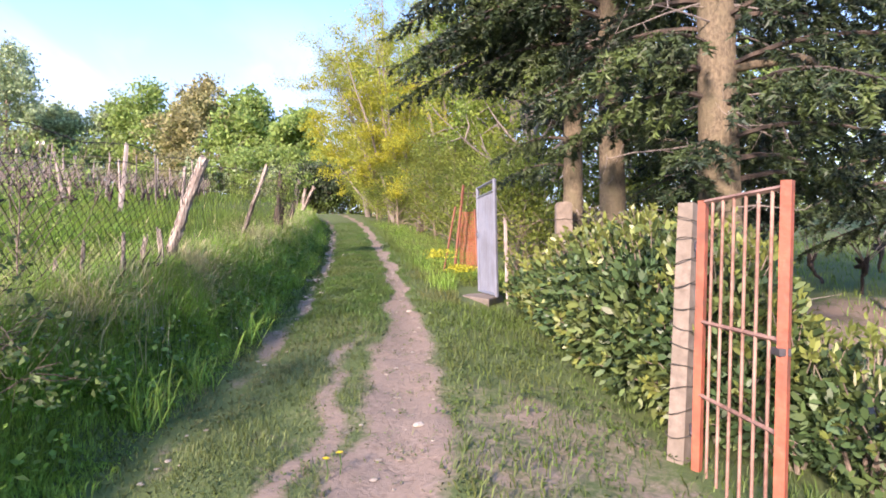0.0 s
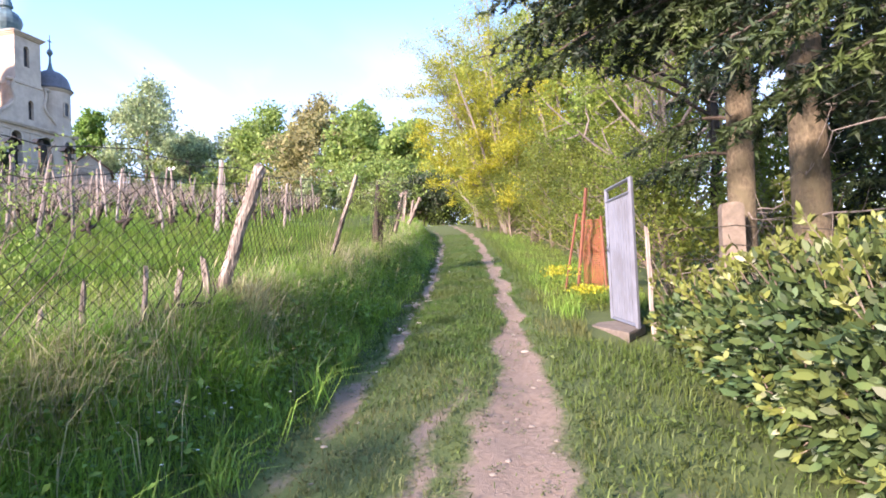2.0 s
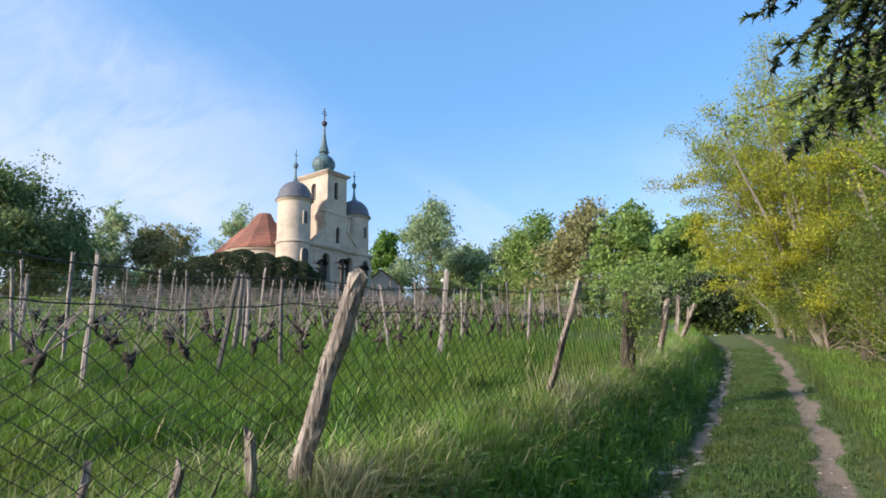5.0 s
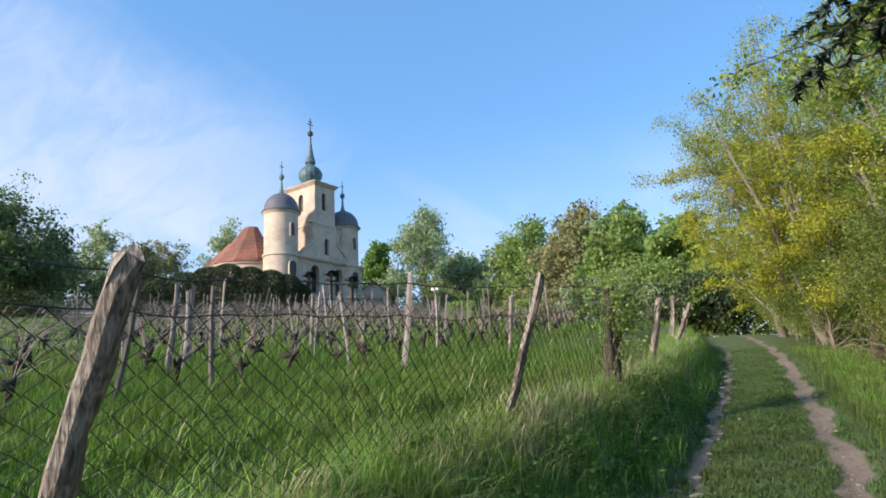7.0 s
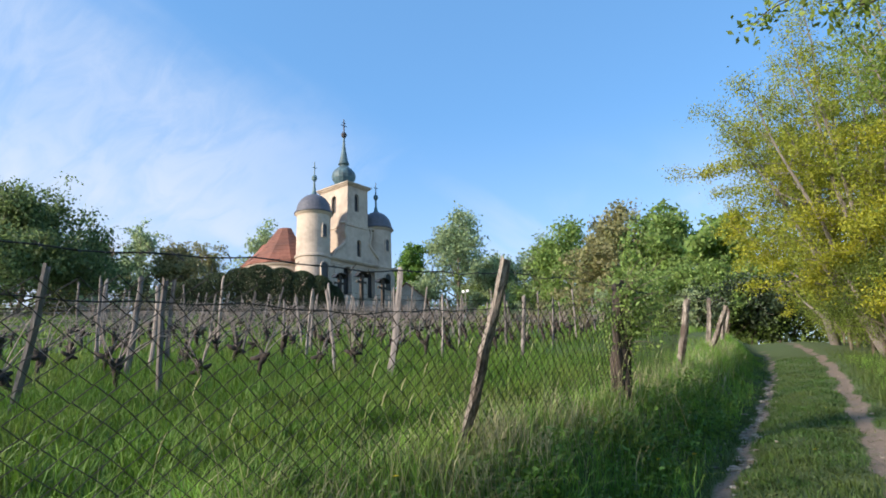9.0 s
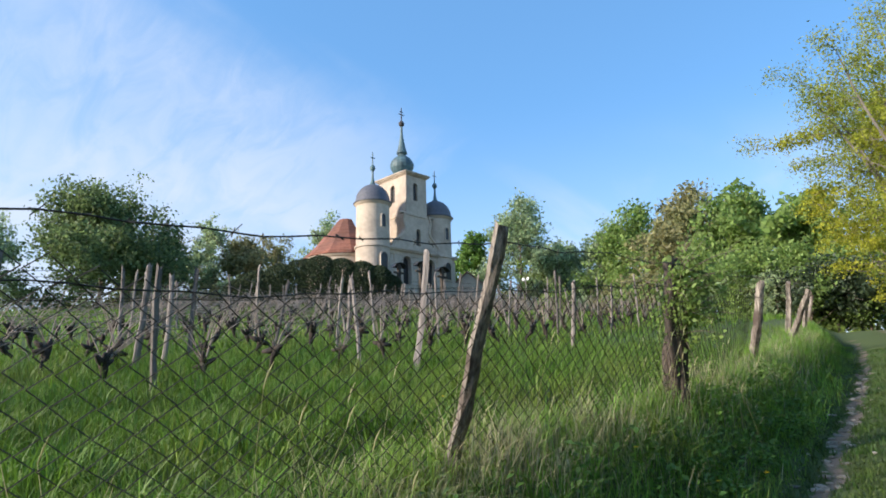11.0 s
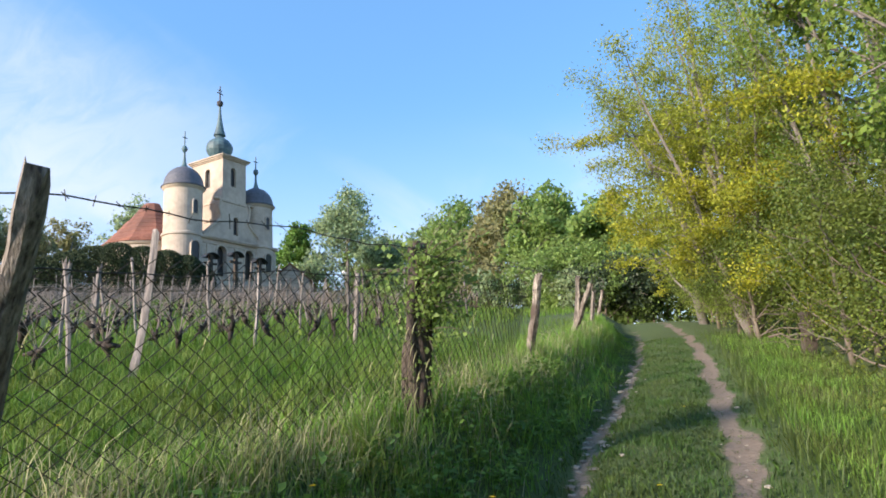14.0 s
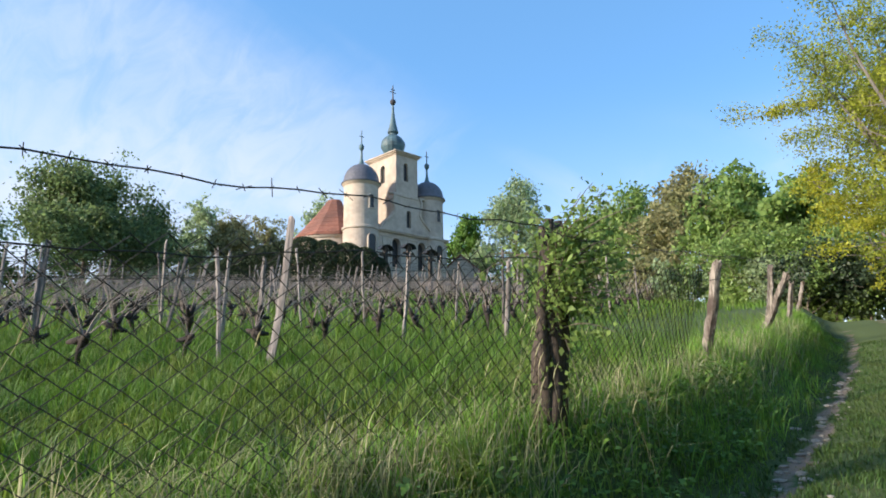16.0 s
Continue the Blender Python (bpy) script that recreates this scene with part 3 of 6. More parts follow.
def vase_tree(name, x, y, label, mats, seed, tall, reach, stems, lean=(0, 0), leaf=0.085, boughs=26, per=22, group=""):
    """Many upright stems fanning out from one foot, feathery tufts of leaves on rising twigs, and full low boughs."""
    rng = np.random.default_rng(seed)
    t = thing(name, on_ground(x, y), label, "tree", group)
    crown, low_tips = [], []
    q = np.linspace(0, 1, 9)[:, None]
    for i in range(stems):
        ang, out = i * 2.4 + rng.uniform(-0.4, 0.4), math.sqrt((i + 0.5) / stems)
        h = tall * (1 - 0.34 * out ** 1.6) * rng.uniform(0.86, 1.03)
        d = np.array([math.cos(ang), math.sin(ang), 0])
        stem = d * reach * 0.72 * out * q ** 0.9 + np.array([lean[0], lean[1], 0]) * q ** 1.3 + np.array([0, 0, h]) * q + np.cumsum(rng.normal(0, 0.09, (9, 3)), 0) * q
        stem[0, 2] = -0.3
        wood = Shape().tube(stem, 0.10 * (1.05 - q[:, 0]) + 0.008, 6, cap=False)
        for j in range(13):
            a = 0.25 + 0.75 * (j + rng.random()) / 13
            p = np.array([np.interp(a, q[:, 0], stem[:, c]) for c in range(3)])
            side = rng.normal(0, 0.8, 3)
            b = unit(d * 0.5 + side * (1, 1, 0.2) + (0, 0, 0.75)) * reach * rng.uniform(0.16, 0.36) * (1.25 - 0.6 * a)
            tw = p + b * np.linspace(0, 1, 5)[:, None] + np.cumsum(rng.normal(0, 0.035, (5, 3)), 0)
            tw[0] = p
            wood.tube(tw, np.linspace(0.022 * (1.2 - a) + 0.005, 0.004, 5), 4, cap=False)
            for e in range(4):
                p2 = tw[1 + int(rng.integers(4))]
                b2 = unit(b / np.linalg.norm(b) + rng.normal(0, 0.7, 3)) * rng.uniform(0.25, 0.6)
                wood.tube([p2, p2 + b2 * 0.55 + (0, 0, 0.03), p2 + b2], [0.006, 0.004, 0.002], 3, cap=False)
                if rng.random() < 0.93 - 0.3 * a:
                    crown.append(p2 + b2 * rng.uniform(0.5, 1.0))
            crown += [tw[3], tw[4]]
        crown += [stem[k] + rng.normal(0, 0.18, 3) for k in (5, 6, 7, 7, 8, 8, 8)]
        part("stem", wood, "greybark", t)
    for i in range(boughs):
        ang = i * 2.4 + rng.uniform(-0.5, 0.5)
        z0 = rng.uniform(1.3, 0.5 * tall)
        L = reach * rng.uniform(0.5, 0.88)
        d = np.array([math.cos(ang), math.sin(ang), 0])
        p = np.array([0, 0, z0]) + np.array([lean[0], lean[1], 0]) * z0 / tall + d * L * q + np.array([0, 0, 1.0]) * (0.55 * L * q - 0.42 * L * q ** 2) + np.cumsum(rng.normal(0, 0.06, (9, 3)), 0) * q
        wood = Shape().tube(p, np.linspace(0.035, 0.005, 9), 5, cap=False)
        for j in range(12):
            k = int(rng.integers(2, 9))
            b = unit(d + rng.normal(0, 0.8, 3) * (1, 1, 0.5)) * rng.uniform(0.3, 0.8)
            wood.tube([p[k], p[k] + b * 0.5, p[k] + b], [0.008, 0.005, 0.002], 3, cap=False)
            low_tips += [p[k] + b * 0.6, p[k] + b]
        part("bough", wood, "greybark", t)
    for tips, mat, flat, puff, count in ((crown, mats[0], 0.6, 0.22, per), (low_tips, mats[1], 0.45, 0.22, int(per * 1.1))):
        tips = np.array(tips)
        tips = tips[tips[:, 2] > 0.2]
        pts = np.repeat(tips, count, 0) + rng.normal(0, puff, (len(tips) * count, 3)) * (1, 1, flat)
        part("crown", poly_mesh("crown", leaf_cloud(rng, pts, leaf, 0.45, 0.3)), mat, t)
    return t


vase_tree("deciduous_tree", -2.2, 30.5, "tall yellow-green tree with many upright stems beside the track", ("leaf_spring", "leaf_yellow"), 60, 12.0, 4.9, 20, (-0.3, 0.2), 0.09, 30, 54, edge)
vase_tree("deciduous_tree", 0.9, 26.8, "tall yellow-green tree with thin grey stems in spring leaf", ("leaf_lime", "leaf_yellow"), 61, 11.6, 4.2, 17, (0.0, 0.0), 0.09, 26, 46, edge)

# a long limb of the slender tree reaching out over the track
rng = np.random.default_rng(691)
limb_tree = thing("maple_tree", on_ground(3.0, 14.2), "slender maple with a long limb reaching over the track", "tree", edge)
z_foot = limb_tree.location.z
part("trunk", Shape().tube(np.array([(0, 0, -0.3), (-0.1, -0.05, 2.0), (-0.25, -0.2, 4.0), (-0.4, -0.3, 7.0)]), [0.09, 0.075, 0.06, 0.03], 8), "darkwood", limb_tree, smooth=True)
tips = []
for lx, ly, lz, z0 in ((-1.25, 13.3, 5.5, 3.6), (-0.75, 12.9, 5.0, 3.3), (-0.1, 13.6, 5.7, 4.0), (0.5, 12.7, 5.1, 3.5), (0.4, 14.4, 6.4, 4.6)):
    q = np.linspace(0, 1, 9)[:, None]
    end = np.array([lx - 3.0, ly - 14.2, lz - z_foot])
    p0 = np.array([-0.24, -0.2, z0])
    p = p0 + (end - p0) * q + np.array([0, 0, 0.55]) * np.sin(q * 3.14) + np.cumsum(rng.normal(0, 0.05, (9, 3)), 0) * q * (1 - q)
    wood = Shape().tube(p, np.linspace(0.04, 0.006, 9), 5, cap=False)
    for j in range(20):
        k = int(rng.integers(3, 9))
        b = unit((end - p0) * (0.3, 0.3, 0.0) + rng.normal(0, 0.8, 3) + (0, 0, -0.25)) * rng.uniform(0.25, 0.65)
        wood.tube([p[k], p[k] + b * 0.5 + (0, 0, 0.04), p[k] + b], [0.007, 0.005, 0.0025], 4, cap=False)
        tips += [p[k] + b, p[k] + b * 0.6]
    part("limb", wood, "darkwood", limb_tree)
tips = np.array(tips)
part("crown", poly_mesh("crown", leaf_cloud(rng, np.repeat(tips, 15, 0) + rng.normal(0, 0.085, (len(tips) * 15, 3)), 0.07, 0.5, 0.5)), "leaf_lime", limb_tree)


def shrub(name, x, y, tall, r, mat, n, leaf, label, seed, group="", bark="bark", low=0.1, per=22):
    return tree(name, x, y, label, mat, bark, group, "shrub", seed=seed, tall=tall, trunk_r=0.05, crown_low=low, crown_r=r, limbs=12, clusters=n, leaves_per=per, leaf=leaf, spread=0.5, sides=5, puff=r * 0.2, twigs=3)


for i, y in enumerate(np.arange(13.5, 46, 2.1)):
    x = float(path_x(y)) + 3.6 + 0.5 * math.sin(i * 2.3)
    shrub("shrub", x, y, 2.6 + 0.8 * math.sin(i * 1.7) + (0.6 if y > 20 else 0), 1.5, ("leaf_lime" if i % 3 else "leaf_yellow") if y > 24 else ("leaf_lime" if i % 3 == 0 else "leaf_olive_shaded"), 560 if y > 20 else 520, 0.06 if y > 20 else 0.042, "yellow-green shrub beside the track", 80 + i, edge)
for i, y in enumerate((28.4, 29.8, 31.0, 32.4, 33.8, 35.5, 38.0)):
    shrub("shrub", float(path_x(y)) + 2.3 + 0.25 * math.sin(i * 2.9), y, 3.0 + 0.5 * math.sin(i * 1.9), 1.2, "leaf_lime" if i % 2 else "leaf_olive_shaded", 520, 0.052, "low yellow-green shrub at the edge of the track", 180 + i, edge)
# the last two bushes carry the hollow's shade in their leaf colour
for i, (x, y) in enumerate([(-9.5, 47), (-7.0, 48), (-11.5, 48.5), (-4.5, 46), (-14, 49), (-9, 50), (-8.2, 46.5), (-10.6, 46)]):
    shrub("thicket", x, y, 4.6 if i < 6 else 2.6, 2.2, "leaf_green" if i < 6 else "leaf_hollow_shade", 260, 0.22, "thicket round the shaded hollow closing the end of the track", 120 + i, edge)

def leaf_mass(name, lumps, mat, leaf, n, label, category, seed, group=""):
    """A dense bush built of lumps (x, y, radius, top above the ground), with leaves in its shell and stems inside."""
    rng = np.random.default_rng(seed)
    t = thing(name, on_ground(*lumps[0][:2]), label, category, group)
    o = np.array(t.location)
    pts = []
    for lx, ly, r, h in lumps:
        g = float(height(lx, ly))
        d = unit(rng.normal(size=(n, 3)))
        d[:, 2] = np.abs(d[:, 2])
        q = d * rng.uniform(0.7, 1.05, (n, 1)) * (r, r, h) * (1 + 0.15 * np.sin(d[:, :1] * 6 + d[:, 1:2] * 7 + lx))
        q[:, 2] *= np.where(rng.random(n) < 0.45, rng.random(n), 1)
        pts.append(q + (lx, ly, g) - o)
        part("stem", Shape().tube(np.array([(lx, ly, g - 0.3), (lx, ly, g + h * 0.4), (lx + 0.1, ly, g + h * 0.8)]) - o, [0.09, 0.07, 0.03], 5), "bark", t)
    part("leaves", poly_mesh("leaves", leaf_cloud(rng, np.concatenate(pts), leaf)), mat, t)
    return t


leaf_mass("thicket", [(-14 + 2.1 * i, 48.5 + math.sin(i * 2.1), 1.9, 3.2 + 0.7 * math.sin(i * 1.7)) for i in range(6)], "leaf_green", 0.26, 900, "dense green thicket at the end of the track", "thicket", 140, edge)
for k in range(4):
    leaf_mass("thicket", [(0.5 + 3.0 * i + 9 * k, 46 - 5 * k + math.sin(i * 2.1), 2.3, 5.0 + 1.2 * math.sin(i * 1.7 + k)) for i in range(3)], "leaf_green", 0.26, 900, "dense green wood edge behind the track", "thicket", 141 + k, edge)
for k, y in enumerate((24.0, 31.0, 38.0)):
    leaf_mass("thicket", [(float(path_x(y)) + 5.6, y + 2.2 * i, 1.5, 3.0 + 0.5 * math.sin(i + y)) for i in range(3)], "leaf_olive_shaded", 0.14, 1500, "dense olive-green thicket behind the verge", "thicket", 146 + k, edge)
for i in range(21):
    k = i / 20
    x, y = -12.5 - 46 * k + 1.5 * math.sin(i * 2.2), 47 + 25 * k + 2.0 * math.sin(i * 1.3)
    shrub("scrub", x, y, 2.6 + 0.9 * math.sin(i * 1.9), 1.9, ("leaf_far_hazed", "leaf_brown", "leaf_green")[i % 3], 80, 0.26, "low budding scrub at the edge of the vineyard", 150 + i, "scrub round the vineyard")
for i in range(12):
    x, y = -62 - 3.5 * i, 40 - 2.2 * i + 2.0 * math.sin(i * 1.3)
    shrub("scrub", x, y, 3.4 + 0.9 * math.sin(i * 1.9), 2.6, ("leaf_far_hazed", "leaf_brown")[i % 2], 70, 0.38, "low budding scrub on the skyline", 180 + i, "scrub round the vineyard")

# ---- church ----
CH = 11.2
church = thing("church", (0, 0, 0), "pale baroque church with two round towers and onion spire", "church")
FX = -49.0  # plane of the front


def front(a, b, d):
    return (FX - d, a, b)


def round_tower(cy):
    c = (-50.3, cy)
    w = Shape().lathe(*c, [(1.78, CH - 1.5), (1.78, 16.65), (1.9, 16.7), (1.9, 16.9), (1.74, 16.98), (1.72, 21.15), (1.86, 21.3), (1.95, 21.45), (1.7, 21.45)], 40)
    body = part("round_tower", w, "plaster", church, smooth=False)
    r = 1.98
    dome = [(r, 21.43), (r + 0.06, 21.5), (r * 0.94, 21.72)] + [(r * 0.91 * math.cos(t), 21.72 + 1.9 * math.sin(t)) for t in np.linspace(0.1, 1.45, 9)]
    part("dome", Shape().lathe(*c, dome, 36), "slate", body, "dark slate dome", smooth=True)
    fin = [(0.42, 23.5), (0.24, 23.85), (0.13, 24.4), (0.10, 25.1), (0.26, 25.35), (0.30, 25.52), (0.22, 25.72), (0.07, 25.85), (0.05, 27.3), (0, 27.31)]
    sp = Shape().lathe(*c, fin, 12).box(c[0] - 0.03, cy - 0.28, 26.62, c[0] + 0.03, cy + 0.28, 26.7)
    part("finial", sp, "copper", body, "green copper ball and cross")
    return body


def arched_window(body, cx, cy, ang, z0, w, h, name="window"):
    """An arched window, also used as blind niche: dark sheet behind a raised plaster surround, facing the angle ang."""
    n, t = (math.cos(ang), math.sin(ang)), (-math.sin(ang), math.cos(ang))

    def place(a, b, d):
        return (cx + t[0] * a - n[0] * d, cy + t[1] * a - n[1] * d, b)
    part(name, outline_mesh(arch(0, z0 - 0.08, w + 0.22, h + 0.18), [arch(0, z0, w, h)], 0.22, lambda a, b, d: place(a, b, d - 0.10), name), "plaster_trim", body)
    part("pane", outline_mesh(arch(0, z0, w, h), [], 0.03, lambda a, b, d: place(a, b, d - 0.012), "pane"), "dark", body)


for cy in (48.4, 57.55):
    rt = round_tower(cy)
    for a in (0.0,):
        arched_window(rt, -50.3 + 1.72 * math.cos(a), cy + 1.72 * math.sin(a), a, 18.75, 0.5, 1.35)
    # blind niche: its dark sheet paints the shade inside
    arched_window(rt, -50.3 + 1.78, cy, 0.0, 14.2, 0.85, 1.9, "niche")

doors = [(51.9, 13.2, 1.15, 3.0), (55.4, 13.2, 1.15, 3.0)]
wall = outline_mesh([(48.4, CH - 1), (59.1, CH - 1), (59.1, 16.65), (48.4, 16.65)], [arch(*d) for d in doors] + [arch(58.2, 15.3, 0.5, 0.5)], 0.7, front, "front_wall")
part("front_wall", wall, "plaster", church)
# near-black sheet paints the unlit depth of each door arch
for d in doors:
    part("door_recess", outline_mesh(arch(*d), [], 0.04, lambda a, b, q: front(a, b, q + 0.5), "door_recess"), "dark", church)
    part("arch_surround", outline_mesh(arch(d[0], d[1], d[2] + 0.4, d[3] + 0.2), [arch(d[0], d[1], d[2], d[3])], 0.06, lambda a, b, q: front(a, b, q - 0.06), "arch_surround"), "plaster_trim", church)
led = Shape().box(FX - 0.6, 48.2, 16.65, FX + 0.22, 59.25, 16.8).box(FX - 0.6, 48.2, 16.8, FX + 0.32, 59.3, 16.96).box(FX - 0.6, 48.3, 16.2, FX + 0.08, 59.15, 16.3)
part("cornice", led, "plaster_trim", church)
for a in (48.9, 50.3, 53.65, 57.0, 58.85):
    part("pilaster", Shape().box(FX - 0.1, a - 0.24, CH - 0.8, FX + 0.09, a + 0.24, 16.18), "plaster", church)
# gable with scrolled flanks
GC = 53.45
flank = []
for t in np.linspace(0, 1, 14):
    flank.append((1.66 + 0.26 * math.sin(t * 9.5) + 1.9 * (t ** 2.4), 21.0 - 4.04 * t))
outer = [(GC + a, b) for a, b in flank] + [(GC - a, b) for a, b in reversed(flank)]
gw = arch(GC + 0.2, 17.55, 0.62, 1.85)
part("gable", outline_mesh(outer, [gw], 0.6, front, "gable"), "plaster", church)
part("window", outline_mesh(gw, [], 0.04, lambda a, b, q: front(a, b, q + 0.3), "window"), "dark", church)
for s in (-1, 1):
    sc = Shape()
    pts = [(FX + 0.05, GC + s * (a + 0.03), b) for a, b in flank]
    sc.tube(pts, 0.15, 6)
    sc.lathe(FX - 0.05, GC + s * 2.15, [(0.0, 20.75), (0.3, 20.8), (0.34, 20.95), (0.2, 21.05), (0.0, 21.06)], 12)
    part("scroll", sc, "plaster_trim", church)
# belfry
BY0, BY1, BX0 = 51.95, 54.95, -53.6
belfry = part("belfry", Shape().box(BX0, BY0, 16.9, FX - 0.62, BY1, 20.9), "plaster", church)
bw = arch(GC - 0.15, 22.55, 0.66, 2.0)
part("belfry_wall", outline_mesh([(BY0, 20.9), (BY1, 20.9), (BY1, 25.3), (BY0, 25.3)], [bw], 0.4, lambda a, b, d: (FX - 0.02 - d, a, b), "belfry_wall"), "plaster", church)
part("window", outline_mesh(bw, [], 0.04, lambda a, b, q: (FX - 0.3 - q, a, b), "window"), "dark", church)
SXC = -51.25
sw = arch(SXC, 22.55, 0.75, 2.0)
for yy, s in ((BY0, 1), (BY1, -1)):
    part("belfry_wall", outline_mesh([(BX0, 20.9), (FX - 0.42, 20.9), (FX - 0.42, 25.3), (BX0, 25.3)], [sw], 0.4, lambda a, b, d: (a, yy + s * d, b), "belfry_wall"), "plaster", church)
    part("window", outline_mesh(sw, [], 0.04, lambda a, b, q: (a, yy + s * (0.28 + q), b), "window"), "dark", church)
part("belfry_wall", Shape().box(BX0, BY0 + 0.4, 20.9, BX0 + 0.4, BY1 - 0.4, 25.3), "plaster", church)
for o, z0, z1 in ((0.10, 25.3, 25.42), (0.22, 25.42, 25.56), (0.34, 25.56, 25.68), (0.08, 20.75, 20.95)):
    part("belfry_cornice", Shape().box(BX0 - o, BY0 - o, z0, FX + o, BY1 + o, z1), "plaster_trim", church)
cx, cyy = (BX0 + FX) / 2, (BY0 + BY1) / 2
low = Shape()
a0, b0 = (FX - BX0) / 2 + 0.3, (BY1 - BY0) / 2 + 0.3
low.add([(cx - a0, cyy - b0, 25.7), (cx + a0, cyy - b0, 25.7), (cx + a0, cyy + b0, 25.7), (cx - a0, cyy + b0, 25.7)] + [(cx + 0.8 * a, cyy + 0.8 * b, 26.3) for a, b in ((-1, -1), (1, -1), (1, 1), (-1, 1))],
        [(0, 1, 5, 4), (1, 2, 6, 5), (2, 3, 7, 6), (3, 0, 4, 7), (4, 5, 6, 7)])
part("belfry_roof", low, "copper", church)
on = [(0.75, 25.9), (0.82, 26.15), (1.10, 26.5), (1.30, 26.9), (1.36, 27.25), (1.28, 27.6), (1.02, 27.98), (0.68, 28.25), (0.48, 28.42), (0.44, 28.55), (0.62, 28.7), (0.58, 28.85), (0.44, 29.35), (0.30, 30.05), (0.19, 30.75), (0.13, 31.4), (0.12, 31.95)]
onion = part("onion_dome", Shape().lathe(cx, cyy, on, 16), "copper", church, "green copper onion dome and spire")
fin = [(0.10, 31.95), (0.28, 32.15), (0.35, 32.35), (0.28, 32.55), (0.08, 32.7), (0.06, 34.3), (0, 34.31)]
part("cross", Shape().lathe(cx, cyy, fin, 10).box(cx - 0.03, cyy - 0.42, 33.45, cx + 0.03, cyy + 0.42, 33.53).box(cx - 0.03, cyy - 0.28, 33.78, cx + 0.03, cyy + 0.28, 33.85), "iron", onion, "iron double cross on a ball")
# nave, side chapel and their tiled roofs
part("nave", Shape().box(-66, 49.6, CH - 1.5, FX - 0.72, 57.4, 17.6), "plaster", church)


def tiled(name, rows, parent):
    """A roof of overlapping tile courses on boarding; rows: lists of points from eave to ridge, same count each."""
    rows = [np.asarray(r, float) for r in rows]
    levels = np.linspace(0, 1, len(rows))

    def at_level(t):
        return np.stack([[np.interp(t, levels, [r[i][c] for r in rows]) for c in range(3)] for i in range(len(rows[0]))])
    board = Shape()
    for lo, hi in zip(rows[:-1], rows[1:]):
        board.quads(np.stack([lo[:-1], lo[1:], hi[1:], hi[:-1]], 1))
    base = part(name, board, "tiles", parent)
    n = 14
    lift = np.array([0, 0, 0.07])
    for k in range(n):
        lo, hi = at_level(k / n), at_level(min(1.0, (k + 1.06) / n)) + (0, 0, 0.012)
        m = len(lo)
        v = np.concatenate([lo, lo + lift, hi])
        f = [(j, j + 1, m + j + 1, m + j) for j in range(m - 1)] + [(m + j, m + j + 1, 2 * m + j + 1, 2 * m + j) for j in range(m - 1)]
        part("tile_course", Shape().add(v, f), "tiles", base)


xs = np.linspace(-54.2, -66.5, 12)
tiled("roof", [[(x, 49.2, 17.5) for x in xs], [(x, 53.5, 21.6) for x in xs]], church)
tiled("roof", [[(x, 57.8, 17.5) for x in xs], [(x, 53.5, 21.6) for x in xs]], church)
ACX, ACY, AR = -57.0, 50.0, 4.4
part("side_chapel", Shape().lathe(ACX, ACY, [(AR, CH - 1.5), (AR, 16.4), (AR + 0.15, 16.5), (AR + 0.25, 16.7), (AR, 16.75)], 32, math.pi, 2 * math.pi), "plaster", church)
an = np.linspace(math.pi, 2 * math.pi, 7)
rr = [(AR + 0.4, 16.75), (AR * 0.98, 17.15), (AR * 0.5, 19.6), (AR * 0.2, 21.45)]
tiled("roof", [[(ACX + r * math.cos(t), ACY + r * math.sin(t), z) for t in an] for r, z in rr], church)
ACX2, AR2 = -60.6, 2.7
part("side_chapel", Shape().lathe(ACX2, ACY, [(AR2, CH - 1.5), (AR2, 16.4), (AR2 + 0.2, 16.6), (AR2, 16.7)], 24, math.pi, 2 * math.pi), "plaster", church)
tiled("roof", [[(ACX2 + r * math.cos(t), ACY + r * math.sin(t), z) for t in an] for r, z in ((AR2 + 0.3, 16.7), (AR2 * 0.6, 18.6), (AR2 * 0.15, 20.3))], church)

# small house beside the church
house = thing("house", on_ground(-52.0, 66.5, -0.5), "small pale house with a dark red tiled gable roof", "house")
hz = 16.4 - house.location.z
part("wall", outline_mesh([(-2.2, 0), (2.2, 0), (2.2, hz - 1.9), (0, hz - 0.1), (-2.2, hz - 1.9)], [], 5.0, lambda a, b, d: (a * 0.8 + 0.6 * d * -1, a * 0.6 + 0.8 * d * 1 - 2, b), "wall"), "plaster", house)
for s in (-1, 1):
    rf = Shape()
    p = [(s * 2.5, hz - 2.15, -0.2), (0, hz, -0.2), (0, hz, 5.2), (s * 2.5, hz - 2.15, 5.2)]
    q = [(a * 0.8 - 0.6 * d, a * 0.6 + 0.8 * d - 2, b) for a, b, d in p]
    rf.add(q + [(x, y, z + 0.12) for x, y, z in q], [(0, 1, 2, 3), (7, 6, 5, 4), (0, 4, 5, 1), (1, 5, 6, 2), (2, 6, 7, 3), (3, 7, 4, 0)])
    part("roof", rf, "tiles", house)

